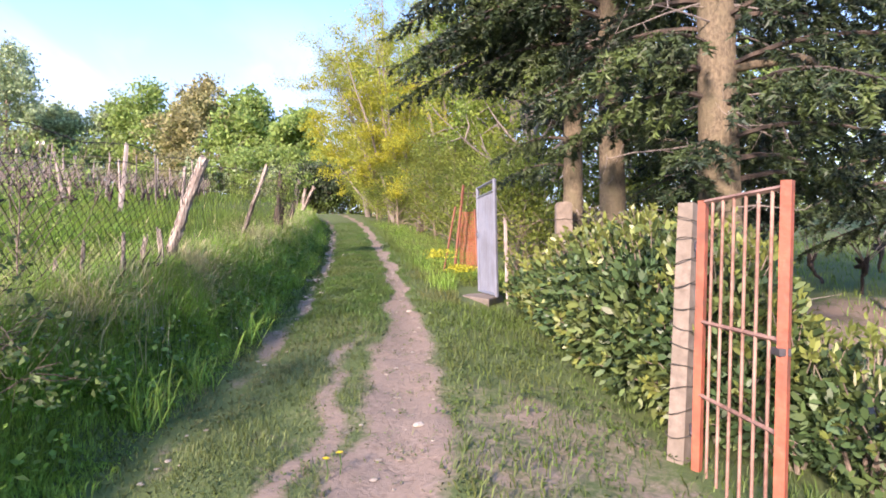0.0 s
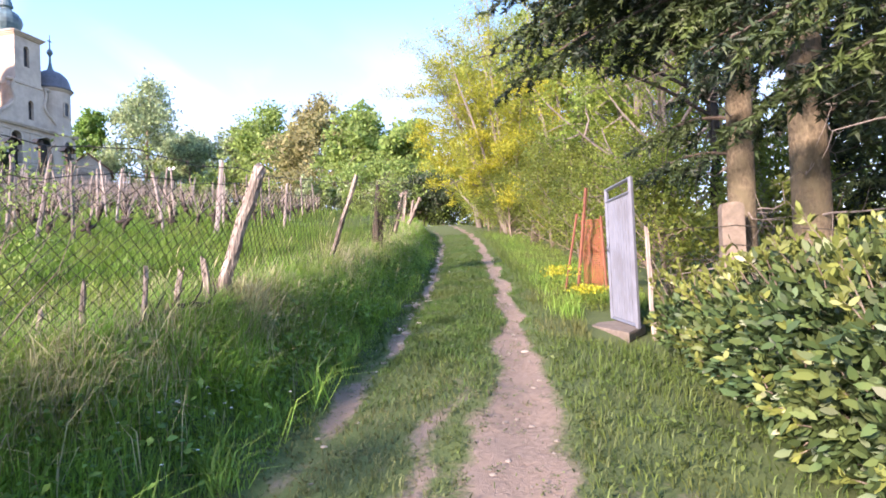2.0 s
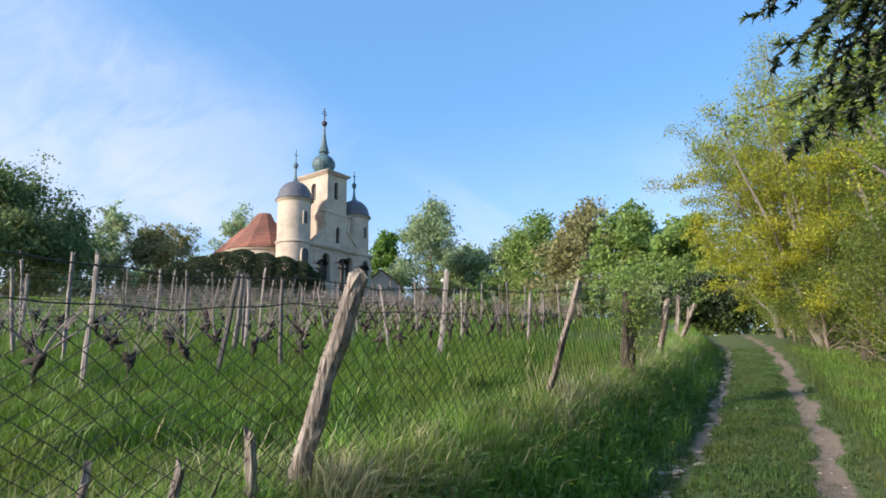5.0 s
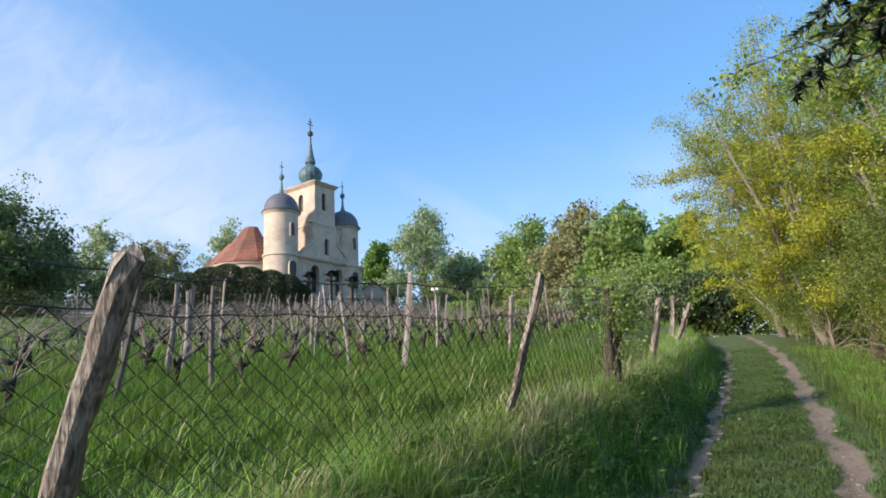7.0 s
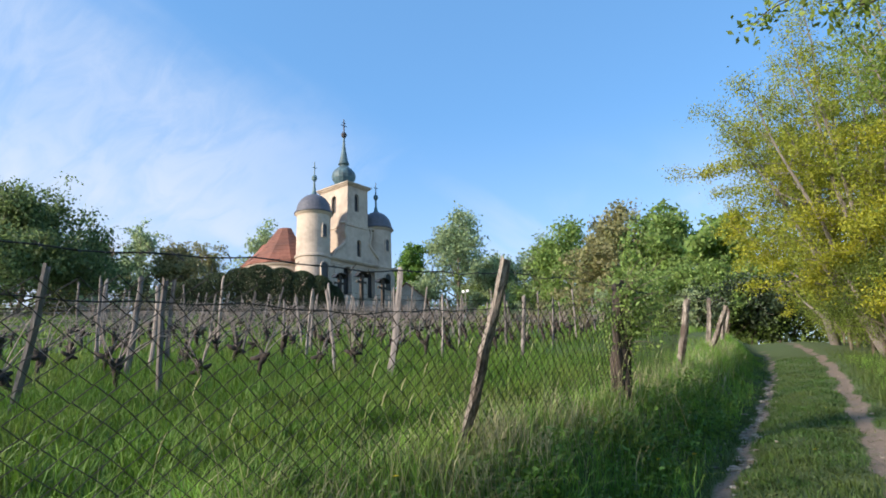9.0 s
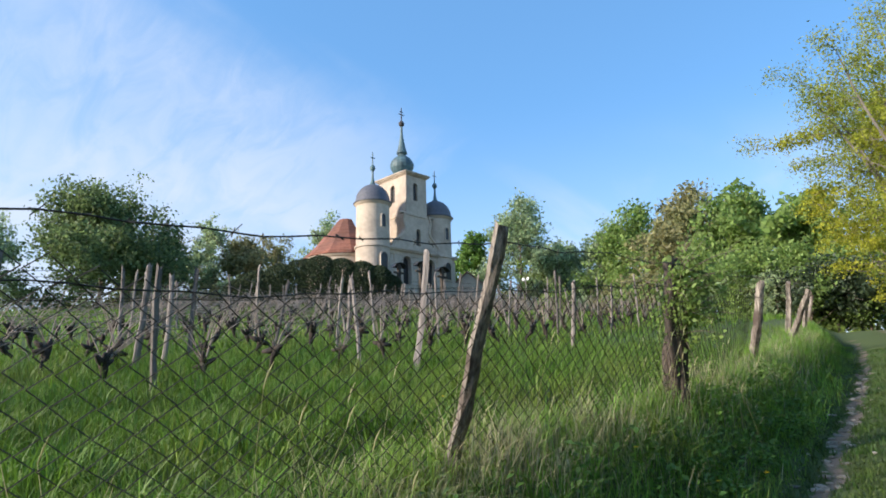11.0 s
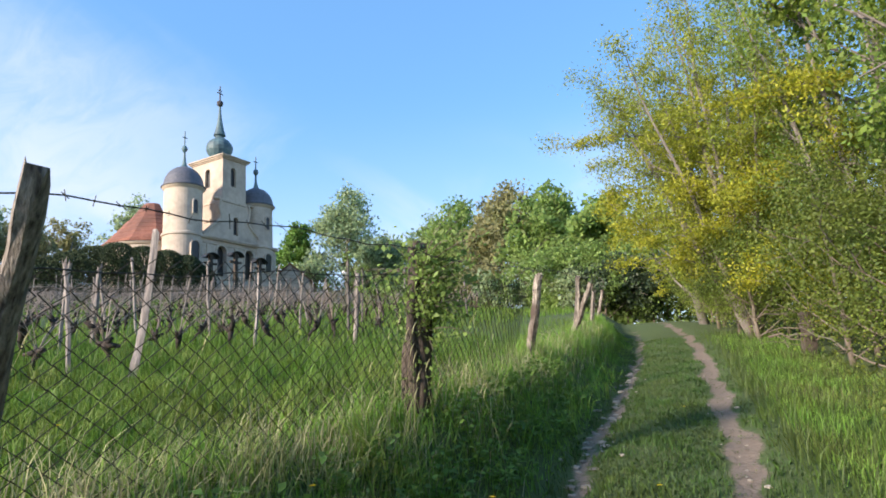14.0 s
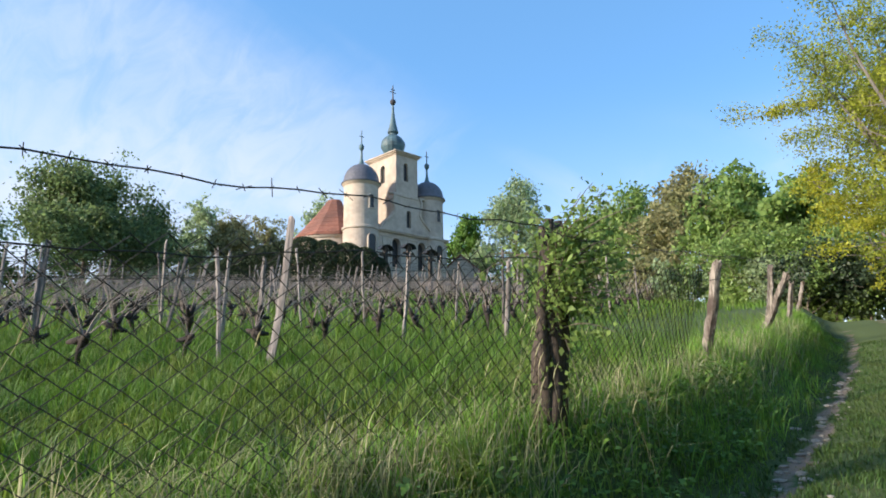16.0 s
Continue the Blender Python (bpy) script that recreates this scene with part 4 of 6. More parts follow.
# three wayside crosses with little roofs before the church
for x, y, top in ((-44.6, 46.9, 14.1), (-43.2, 48.4, 14.2), (-41.8, 49.8, 13.6)):
    g = on_ground(x, y)
    c = thing("wayside_cross", g, "dark wooden crucifix with a small curved roof", "crucifix", "crosses before the church")
    h = top - g[2]
    part("post", Shape().box(-0.12, -0.16, -0.3, 0.12, 0.16, h - 0.1), "darkwood", c)
    part("crossbar", Shape().box(-0.075, -0.62, h - 1.0, 0.075, 0.62, h - 0.82), "darkwood", c)
    rf = Shape()
    ang = np.linspace(-1.25, 1.25, 9)
    arc = [(0.80 * math.sin(t), h - 0.62 + 0.66 * math.cos(t)) for t in ang]
    for d0, d1 in ((-0.28, 0.32),):
        for (a, b), (a2, b2) in zip(arc[:-1], arc[1:]):
            rf.quads(np.array([[(d0, a, b), (d0, a2, b2), (d1, a2, b2), (d1, a, b)]]))
        rf.add([(d0 - 0.01, a, b) for a, b in arc], [tuple(range(9))])
    part("roof", rf, "dark", c)

# ---- fence ----
fence = thing("fence", (0, 0, 0), "old chain-link fence on leaning split wooden posts", "fence")


def rough_post(foot, head, r0, r1, seed, sides=9):
    """A split, weathered stake: wavering outline, slanted top."""
    rng = np.random.default_rng(seed)
    foot, head = np.array(foot, float), np.array(head, float)
    n = 14
    k = np.linspace(0, 1, n)[:, None]
    pts = foot + (head - foot) * k + np.cumsum(rng.normal(0, 0.006, (n, 3)), 0) * np.sin(k * 3.14)
    s = Shape().tube(pts, np.linspace(r0, r1, n) * rng.uniform(0.9, 1.12, n), sides)
    v = s.v[0].reshape(n, sides, 3)
    mid = v.mean(1, keepdims=True)
    v = mid + (v - mid) * rng.uniform(0.72, 1.25, (1, sides, 1)) * rng.uniform(0.92, 1.08, (n, sides, 1))
    v[-1, :, 2] += rng.uniform(-0.05, 0.06, sides)
    s.v[0] = v.reshape(-1, 3)
    return s


def ground_foot(x, y):
    g = on_ground(x, y)
    return (g[0], g[1], g[2] - 0.25)


POSTS = [((-3.27, 7.13), (-2.73, 7.22, 2.66), 0.068), ((-3.82, 11.45), (-3.16, 11.38, 3.15), 0.062), ((-4.85, 19.7), (-4.43, 19.5, 3.86), 0.075),
         ((-5.5, 23.6), (-4.75, 23.4, 4.10), 0.075), ((-6.35, 26.9), (-6.1, 26.83, 4.82), 0.085), ((-6.4, 28.5), (-6.2, 28.6, 4.6), 0.07), ((-7.6, 33.5), (-7.3, 33.6, 5.2), 0.07)]
for i, ((fx, fy), head, r) in enumerate(POSTS):
    part("post", rough_post(ground_foot(fx, fy), head, r * 0.88, r * 0.74, 200 + i), "wood", fence)

# netting: zigzag wires that hook into one another, leaning with the posts
CELL, NET_TOP = 0.064, 1.10
NY0, NY1 = 2.4, 18.4


def fence_point(y, h):
    """A point of the fence at h above the bank, along its leaning plane."""
    y = np.asarray(y, float)
    x = fence_x(y) - 0.03
    return np.stack([x + 0.33 * h - 0.03 * np.sin(y * 1.7) * h, y, height(x, y) + h], -1)


count = int((NY1 - NY0) / CELL)
rows_n = 25
strips = []
R = 0.0027
for i in range(count):
    y = NY0 + i * CELL + CELL * 0.98 * ((np.arange(rows_n) + i) % 2) + 0.014 * math.sin(i * 0.41)
    sag = 0.05 * math.sin(i * CELL * 1.35) + 0.03 * math.sin(i * CELL * 4.1)
    h = np.linspace(0.0, 1.0, rows_n) * (NET_TOP + sag) + 0.02
    strips.append(fence_point(y, h))
strips = np.array(strips)
side = np.array([[0.0, 0.0, 1.0], [0.8, 0.6, -0.3], [-0.8, -0.6, -0.3]]) * R
ring = strips[:, :, None, :] + side[None, None]
a, b = ring[:, :-1], ring[:, 1:]
faces = [np.stack([a[:, :, j], a[:, :, (j + 1) % 3], b[:, :, (j + 1) % 3], b[:, :, j]], -2).reshape(-1, 4, 3) for j in range(3)]
part("netting", poly_mesh("netting", np.concatenate(faces)), "wire", fence, "rusty diamond wire netting", kind="stuff")


def wire_run(h0, r, barbs, name, y0=NY0, y1=24.0):
    y = np.arange(y0, y1, 0.12)
    h = h0 + 0.035 * np.sin(y * 0.75 + h0 * 9) + 0.008 * np.sin(y * 5) + (0.05 * ease((y - 10.5) / 1.5) if barbs else 0)
    p = fence_point(y, h)
    s = Shape().tube(p, r, 4)
    if barbs:
        rng = np.random.default_rng(5)
        for q in p[::1]:
            for _ in range(2):
                d = rng.normal(0, 0.013, 3)
                s.tube([q - d, q, q + d], 0.0022, 3, cap=False)
    part(name, s, "wire", fence)


wire_run(NET_TOP, 0.003, False, "top_wire")
wire_run(1.28, 0.0034, True, "barbed_wire")

# ivy-grown stump in the fence line
stump = thing("ivy_stump", on_ground(-3.92, 14.92, -0.1), "dark gnarled fence stump overgrown with fresh green shoots", "stump")
rng = np.random.default_rng(77)
st = Shape()
for k in range(7):
    o = rng.normal(0, 0.036, 2)
    q = np.linspace(0, 1, 8)[:, None]
    pts = np.concatenate([o * np.ones((8, 1)) + np.cumsum(rng.normal(0, 0.02, (8, 2)), 0), q * (1.35 + 0.3 * rng.random())], 1)
    pts[:, 0] += 0.10 * q[:, 0]
    st.tube(pts, np.linspace(0.06, 0.034, 8), 7)
part("trunk", st, "darkwood", stump, smooth=True)
sh, lp = Shape(), []
for k in range(56):
    z0 = rng.uniform(0.75, 1.42)
    d = unit(rng.normal(0, 1, 3) + (0.85, 0.4, 0.9)) * rng.uniform(0.3, 0.72)
    p0 = np.array([0.10 * z0, 0, z0])
    pts = p0 + d * np.linspace(0, 1, 6)[:, None] + (0, 0, 0.06) * np.sin(np.linspace(0, 3, 6))[:, None]
    sh.tube(pts, np.linspace(0.008, 0.002, 6), 4, cap=False)
    for q in np.linspace(0.15, 1, 38):
        lp.append(p0 + d * q + rng.normal(0, 0.045, 3))
for k in range(700):
    z = rng.uniform(0.05, 1.2)
    lp.append(np.array([0.1 * z + rng.normal(0, 0.10) - 0.06, rng.normal(0, 0.10), z]))
part("shoot", sh, "bark", stump, kind="stuff")
part("leaves", poly_mesh("leaves", leaf_cloud(rng, np.array(lp), 0.055, 0.6)), "leaf_green", stump)

# broken stubs and a fallen limb at the foot of the fence
for i, (x, y, h, r) in enumerate([(-3.04, 5.95, 0.50, 0.028), (-3.04, 6.35, 0.46, 0.026), (-3.04, 6.75, 0.52, 0.030), (-3.22, 5.2, 0.3, 0.02), (-3.16, 5.45, 0.42, 0.02)]):
    g = on_ground(x, y, -0.1)
    sb = tagged(new("stub", rough_post((0, 0, 0), (0.03 * math.sin(i * 2), 0.03, h + 0.1), r, r * 0.8, 300 + i).mesh("stub")), "short broken weathered stake in the long grass", "stake", "stubs by the fence")
    sb.data.materials.append(M["wood"])
    sb.location = g
lg = Shape()
yy = np.linspace(5.55, 6.75, 12)
lp = np.stack([-3.0 + 0.05 * np.sin(yy * 6), yy, height(-3.12 + 0 * yy, yy) + 0.13 + 0.06 * np.sin(yy * 4.2)], 1)
lg.tube(lp, np.linspace(0.034, 0.02, 12) * (1 + 0.2 * np.sin(yy * 11)), 7)
for k in range(5):
    q = lp[2 + 2 * k]
    lg.tube([q, q + (0.05, 0.05, 0.1), q + (0.04 + 0.06 * math.sin(k), 0.10, 0.2)], [0.011, 0.008, 0.004], 5)
o = tagged(new("fallen_limb", lg.mesh("fallen_limb")), "dark gnarled dead limb lying along the fence", "branch")
o.data.materials.append(M["darkwood"])

# ---- vineyard ----
rng = np.random.default_rng(9)


def vine_shapes(seed):
    """One old vine: twisted stem with a knotty head, pruned canes."""
    r = np.random.default_rng(seed)
    stem, canes = Shape(), []
    k = np.linspace(0, 1, 8)[:, None]
    head = np.array([r.normal(0, 0.10), r.normal(0, 0.14), r.uniform(0.30, 0.46)])
    pts = head * k + np.cumsum(r.normal(0, 0.018, (8, 3)), 0) * np.sin(k * 3.1)
    pts[0, 2] = -0.15
    stem.tube(pts, np.array([0.04, 0.03, 0.026, 0.028, 0.027, 0.032, 0.05, 0.058]), 6)
    for _ in range(4):
        d = unit(r.normal(0, 1, 3) + (0, 0, 0.3)) * r.uniform(0.08, 0.2)
        stem.tube([pts[-1], pts[-1] + d * 0.5, pts[-1] + d + (0, 0, 0.02)], [0.045, 0.04, 0.022], 5)
    for _ in range(7):
        s = r.choice([-1, 1])
        L = r.uniform(0.5, 1.25)
        q = np.linspace(0, 1, 7)[:, None]
        c = pts[-1] + np.array([r.normal(0, 0.06), s * L * r.uniform(0.4, 1), r.uniform(0.1, 0.75)]) * q + np.array([0, 0, 0.25]) * np.sin(q * 3.1) + np.cumsum(r.normal(0, 0.02, (7, 3)), 0) * q
        canes.append(Shape().tube(c, np.linspace(0.0085, 0.003, 7), 4, cap=False))
    return stem, canes


vine_meshes = []
for k in range(7):
    a, b = vine_shapes(500 + k)
    a, b = a.mesh("stem", True), [c.mesh("cane", True) for c in b]
    a.materials.append(M["vinewood"])
    for c in b:
        c.materials.append(M["cane"])
    vine_meshes.append((a, b))


def row_x(k, y):
    return fence_x(y) - 4.9 - 2.05 * k


pole_meshes = []
for k in range(6):
    m = rough_post((0, 0, -0.3), (rng.normal(0, 0.12), rng.normal(0, 0.16), rng.uniform(1.45, 1.85)), 0.034, 0.029, 600 + k, 6).mesh("vine_post")
    m.materials.append(M["palewood"])
    pole_meshes.append(m)
far_wood, far_cane, far_pole = Shape(), Shape(), Shape()
for k in range(12):
    y0, y1 = (7.5 + k * 0.6, 34) if k < 6 else (11 + k * 0.8, 46)
    n = 0
    y = y0 + rng.uniform(0, 1)
    while y < y1:
        x = float(row_x(k, y)) + rng.normal(0, 0.06)
        g = on_ground(x, y)
        turn = rng.choice([0, math.pi]) + rng.normal(0, 0.25)
        size = rng.uniform(0.85, 1.15)
        if k < 6 and y < 27:
            v = thing("grapevine", g, "old pruned grapevine with a black knotty head", "grapevine", "vines of the vineyard")
            v.rotation_euler, v.scale = (0, 0, turn), (size, size, size)
            a, b = vine_meshes[int(rng.integers(7))]
            part("stem", a, "vinewood", v)
            for c in b:
                part("cane", c, "cane", v)
        else:
            a, b = vine_meshes[int(rng.integers(7))]
            b = b + [c for c in vine_meshes[int(rng.integers(7))][1]]
            for me, sh in ((a, far_wood), *((c, far_cane) for c in b)):
                co = np.array([p.co for p in me.vertices])
                rot = np.array([[math.cos(turn), -math.sin(turn), 0], [math.sin(turn), math.cos(turn), 0], [0, 0, 1]])
                sh.add(co @ rot.T * size + g, [tuple(p.vertices) for p in me.polygons])
        if n % 3 == 0:
            g2 = on_ground(x + rng.normal(0, 0.03), y + 0.45)
            if k < 6 and y < 30:
                p = tagged(new("vine_post", pole_meshes[int(rng.integers(6))]), "grey weathered vineyard stake", "stake", "stakes of the vineyard")
                p.location, p.rotation_euler = g2, (0, 0, rng.uniform(0, 6.3))
            else:
                me = pole_meshes[int(rng.integers(6))]
                far_pole.add(np.array([q.co for q in me.vertices]) * (1, 1, 0.9) + g2, [tuple(q.vertices) for q in me.polygons])
        n += 1
        y += rng.uniform(0.95, 1.25) * (1 if k < 6 else 1.1)
    if k < 8:
        tr = thing("trellis_wire", (0, 0, 0), "thin rusty trellis wires strung along a vine row", "wire", "trellis wires")
        ys = np.arange(y0, y1, 1.2)
        xs = row_x(k, ys)
        for h in (0.72, 1.08, 1.4):
            part("wire", Shape().tube(np.stack([xs, ys, height(xs, ys) + h + 0.02 * np.sin(ys * 3)], 1), 0.003 + 0.0004 * k, 3), "wire", tr)
far_rows = thing("vineyard_rows", (0, 0, 0), "distant rows of bare grey vines and stakes", "vines", kind="stuff")
part("stem", far_wood, "vinewood", far_rows, kind="stuff")
part("canes", far_cane, "cane", far_rows, kind="stuff")
part("stakes", far_pole, "palewood", far_rows, kind="stuff")
for (fx, fy), head in (((-7.62, 14.75), (-7.49, 14.95, 4.29)), ((-11.87, 13.4), (-11.87, 13.45, 4.52)), ((-10.2, 11.9), (-10.1, 12.0, 4.15)), ((-7.5, 9.63), (-7.19, 9.73, 3.51)), ((-8.2, 19.6), (-7.96, 19.49, 4.35)), ((-12.75, 17.4), (-12.73, 17.48, 4.84))):
    f = ground_foot(fx, fy)
    p = tagged(new("vine_post", rough_post((0, 0, 0), np.array(head) - f, 0.047, 0.04, int(fy * 100)).mesh("vine_post")), "tall leaning grey end stake of a vine row", "stake", "stakes of the vineyard")
    p.location = f
    p.data.materials.append(M["palewood"])

# clipped dark hedge below the church
hedge = thing("hedge", on_ground(-47.5, 43.8), "dense dark evergreen hedge below the church", "hedge")
rng = np.random.default_rng(21)
pts = []
hz0 = hedge.location.z
for cx_, cy_, top, r in ((-54.6, 36.2, 12.9, 1.8), (-53.4, 37.4, 13.6, 2.1), (-52.0, 39.0, 14.2, 2.2), (-50.7, 40.4, 14.7, 2.2), (-49.3, 41.4, 14.9, 2.1), (-48.0, 42.8, 14.6, 2.0), (-46.8, 44.2, 14.3, 1.9), (-45.8, 45.4, 13.9, 1.6), (-45.2, 46.4, 13.0, 1.3)):
    g = float(height(cx_, cy_))
    n = 12000
    d = unit(rng.normal(size=(n, 3)))
    d[:, 2] = np.abs(d[:, 2])
    q = d * rng.uniform(0.90, 1.02, (n, 1)) * (r, r, 1)
    q[:, 2] = d[:, 2] ** 0.45 * rng.uniform(0.95, 1.01, n) * (top - g) * np.where(rng.random(n) < 0.4, rng.random(n), 1)
    pts.append(q + (cx_, cy_, g) - np.array(hedge.location))
pts = np.concatenate(pts)
part("leaves", poly_mesh("leaves", leaf_cloud(rng, pts, 0.15)), "yew", hedge)
for cx_, cy_ in ((-53.6, 37.2), (-49.2, 41.4), (-46.8, 44.2)):
    part("stem", Shape().tube([(cx_ + 47.5, cy_ - 43.8, -0.5), (cx_ + 47.5, cy_ - 43.8, 1), (cx_ + 47.5, cy_ - 43.8, 2.4)], 0.14, 6), "bark", hedge)

# ---- gates ----
grey = thing("metal_gate", (0, 0, 0), "grey corrugated metal garden gate standing open on a stone step", "gate")
gA, gB = np.array([0.63, 11.0]), np.array([0.82, 9.75])
gz0, gz1 = 0.82, 2.66


def gate_pt(a, b, d=0.0):
    p = gA + (gB - gA) * a
    n = np.array([-(gB - gA)[1], (gB - gA)[0]]) / np.linalg.norm(gB - gA)
    q = p + n * d
    return (q[0], q[1], gz0 + (gz1 - gz0) * b)


def bar(a0, b0, a1, b1, w=0.03, dep=0.03):
    """A square bar of the gate between two points of its plane."""
    p, q = np.array(gate_pt(a0, b0)), np.array(gate_pt(a1, b1))
    s = Shape().tube([p, (p + q) / 2, q], w, 4)
    return s


for a in (0.0, 1.0):
    part("stile", bar(a, 0.0, a, 1.0), "greypaint", grey)
for b in (0.015, 0.90, 0.99):
    part("rail", bar(0, b, 1, b, 0.025), "greypaint", grey)
sheet = Shape()
nn = 60
for i in range(nn):
    a0, a1 = i / nn, (i + 1) / nn
    d0, d1 = 0.014 * math.sin(i * 1.05), 0.014 * math.sin((i + 1) * 1.05)
    sheet.quads(np.array([[gate_pt(a0, 0.03, d0), gate_pt(a1, 0.03, d1), gate_pt(a1, 0.90, d1), gate_pt(a0, 0.90, d0)]]))
part("sheet", sheet, "greypaint", grey)

# ---- red gate ----
red = thing("barred_gate", (0, 0, 0), "rusty red barred iron gate standing open", "gate")
rz0, rz1 = -0.12, 1.80


def lean_x(x, z):
    return x + 0.015 + (z - 1.8) * 0.05


rA, rB = np.array([1.61, 3.9]), np.array([1.64, 3.0])
for i in range(8):
    p = rA + (rB - rA) * i / 7
    r = 0.035 if i in (0, 7) else 0.009
    top = rz1 + (0.02 if i == 7 else 0)
    part("stile" if i in (0, 7) else "bar", Shape().tube([(lean_x(p[0], rz0), p[1], rz0), (lean_x(p[0], 0.9), p[1], 0.9), (lean_x(p[0], top), p[1], top)], r, 4 if i in (0, 7) else 6), "redpaint" if i in (0, 7) else "rust", red)
for z in (0.02, 0.60, 1.05, 1.79):
    part("rail", Shape().tube([(lean_x(rA[0], z), rA[1], z), (lean_x((rA[0] + rB[0]) / 2, z), (rA[1] + rB[1]) / 2, z), (lean_x(rB[0], z), rB[1], z)], 0.014, 4), "rust", red)

latch = Shape().box(lean_x(rB[0], 1.0) - 0.037, rB[1] - 0.03, 0.985, lean_x(rB[0], 1.0) + 0.02, rB[1] + 0.045, 1.02)
part("latch", latch, "iron", red, "dark iron latch")
for z in (0.35, 1.5):
    part("hinge", Shape().tube([(lean_x(rA[0], z), rA[1], z - 0.04), (lean_x(rA[0], z) - 0.02, rA[1] + 0.04, z), (lean_x(rA[0], z), rA[1] + 0.09, z + 0.04)], 0.016, 6), "iron", red, "dark iron hinge")
part("handle", Shape().tube([gate_pt(0.07, 0.52, -0.03), gate_pt(0.07, 0.55, -0.07), gate_pt(0.07, 0.58, -0.03)], 0.008, 6), "iron", grey, "dark metal handle")

# ---- red gate's concrete post, grey gate's surroundings ----
cp = thing("concrete_post", (0, 0, 0), "old leaning concrete gate post wound with wire", "post")
part("shaft", Shape().tube([(1.45, 4.02, -0.25), (1.535, 4.06, 0.8), (1.62, 4.12, 1.80)], [0.08, 0.075, 0.07], 4), "concrete", cp)
for i in range(12):
    z = 0.2 + i * 0.135
    x, y = 1.47 + 0.083 * z, 4.03 + 0.045 * z
    r = 0.088 - 0.005 * z
    th = np.linspace(0, 2 * math.pi, 13)
    part("wire_loop", Shape().tube(np.stack([x + r * np.cos(th), y + r * np.sin(th), z + 0.03 * np.sin(th + i)], 1), 0.004, 4, cap=False), "wire", cp)
sp = thing("stone_post", (0, 0, 0), "pale weathered concrete fence post with wires", "post")
gz = float(height(1.75, 8.8))
part("shaft", outline_mesh([(-0.115, gz - 0.2), (0.115, gz - 0.2), (0.108, 2.14), (0.095, 2.185), (0.03, 2.205), (-0.04, 2.2), (-0.095, 2.19), (-0.112, 2.15)], [], 0.16, lambda a, b, d: (1.665 + a + 0.02 * b, 8.74 + d, b), "shaft"), "concrete", sp)
for z in (1.25, 1.5, 1.75, 1.95):
    x = 1.665 + 0.02 * z
    part("wire_loop", Shape().tube([(x - 0.135, 8.73, z), (x, 8.728, z + 0.012), (x + 0.135, 8.73, z - 0.006), (x + 0.137, 8.91, z), (x, 8.912, z), (x - 0.137, 8.91, z), (x - 0.135, 8.73, z)], 0.004, 4, cap=False), "wire", sp)
gw = thing("garden_wires", (0, 0, 0), "thin fence wires strung between the garden posts", "wire")
for z in (1.0, 1.35, 1.7):
    part("wire", Shape().tube([(1.66, 4.12, z - 0.1), (1.70, 6.4, z + 0.1), (1.76, 8.75, z + 0.25), (1.0, 9.7, z + 0.3)], 0.003, 4), "wire", gw)
stick = tagged(new("wooden_pole", rough_post((0, 0, -0.2), (-0.03, 0.02, 1.32), 0.032, 0.026, 71).mesh("wooden_pole")), "pale peeled wooden pole beside the grey gate", "pole")
stick.location = on_ground(0.99, 9.62)
stick.data.materials.append(M["palewood"])
slab = thing("stone_step", (0, 0, 0), "worn flat concrete step before the grey gate", "step")
sl = Shape()
corners = [(0.66, 9.25), (0.95, 10.1), (0.80, 11.5), (0.26, 11.25), (0.30, 10.2)]
slab_z = sum(float(height(x, y)) for x, y in corners) / 5 + 0.03
sl.add([(x, y, slab_z - 0.3) for x, y in corners] + [(x, y, slab_z - 0.02) for x, y in corners] + [(0.6 + (x - 0.6) * 0.96, 10.4 + (y - 10.4) * 0.98, slab_z) for x, y in corners],
       [(i, (i + 1) % 5, 5 + (i + 1) % 5, 5 + i) for i in range(5)] + [(5 + i, 5 + (i + 1) % 5, 10 + (i + 1) % 5, 10 + i) for i in range(5)] + [(10, 11, 12, 13, 14)])
part("slab", sl, "concrete", slab)
rp = thing("iron_stakes", (0, 0, 0), "rusty red iron stakes leaning beside the garden fence", "stake")
for foot, head, r in (((0.20, 13.3), (0.46, 13.2, 2.95), 0.03), ((-0.05, 13.0), (0.28, 13.2, 2.5), 0.02), ((0.75, 13.4), (0.70, 13.4, 2.45), 0.025)):
    f = ground_foot(*foot)
    part("stake", Shape().tube([f, tuple((np.array(f) + head) / 2), head], r, 4), "rust_red", rp)
net = thing("orange_netting", (0, 0, 0), "faded orange plastic netting behind the stakes", "netting")
ng = Shape()
nz = float(height(0.6, 13.8))
for i in range(10):
    for j in range(33):
        y = 13.65 + 0.03 * math.sin(i * 0.8) + 0.03 * math.sin(j * 0.5)
        x0, z0 = 0.36 + i * 0.036, nz + 0.10 + j * 0.038
        ng.quads(np.array([[(x0, y, z0), (x0 + 0.029, y + 0.003, z0), (x0 + 0.029, y + 0.003, z0 + 0.03), (x0, y, z0 + 0.03)]]))
part("mesh", ng, "orange", net, kind="stuff")

# ---- spruces ----


def needles(rng, p0, d, length, n, size):
    """Short needles set all round a twig."""
    k = rng.uniform(0.02, 1.0, n)[:, None]
    base = p0 + d * length * k
    out = unit(rng.normal(size=(n, 3)) * (1, 1, 0.55) + d * 0.9)
    w = unit(np.cross(out, rng.normal(size=(n, 3)))) * size * 0.17
    tip = base + out * size * rng.uniform(0.7, 1.2, (n, 1))
    return np.stack([base - w, base + w, tip], 1)


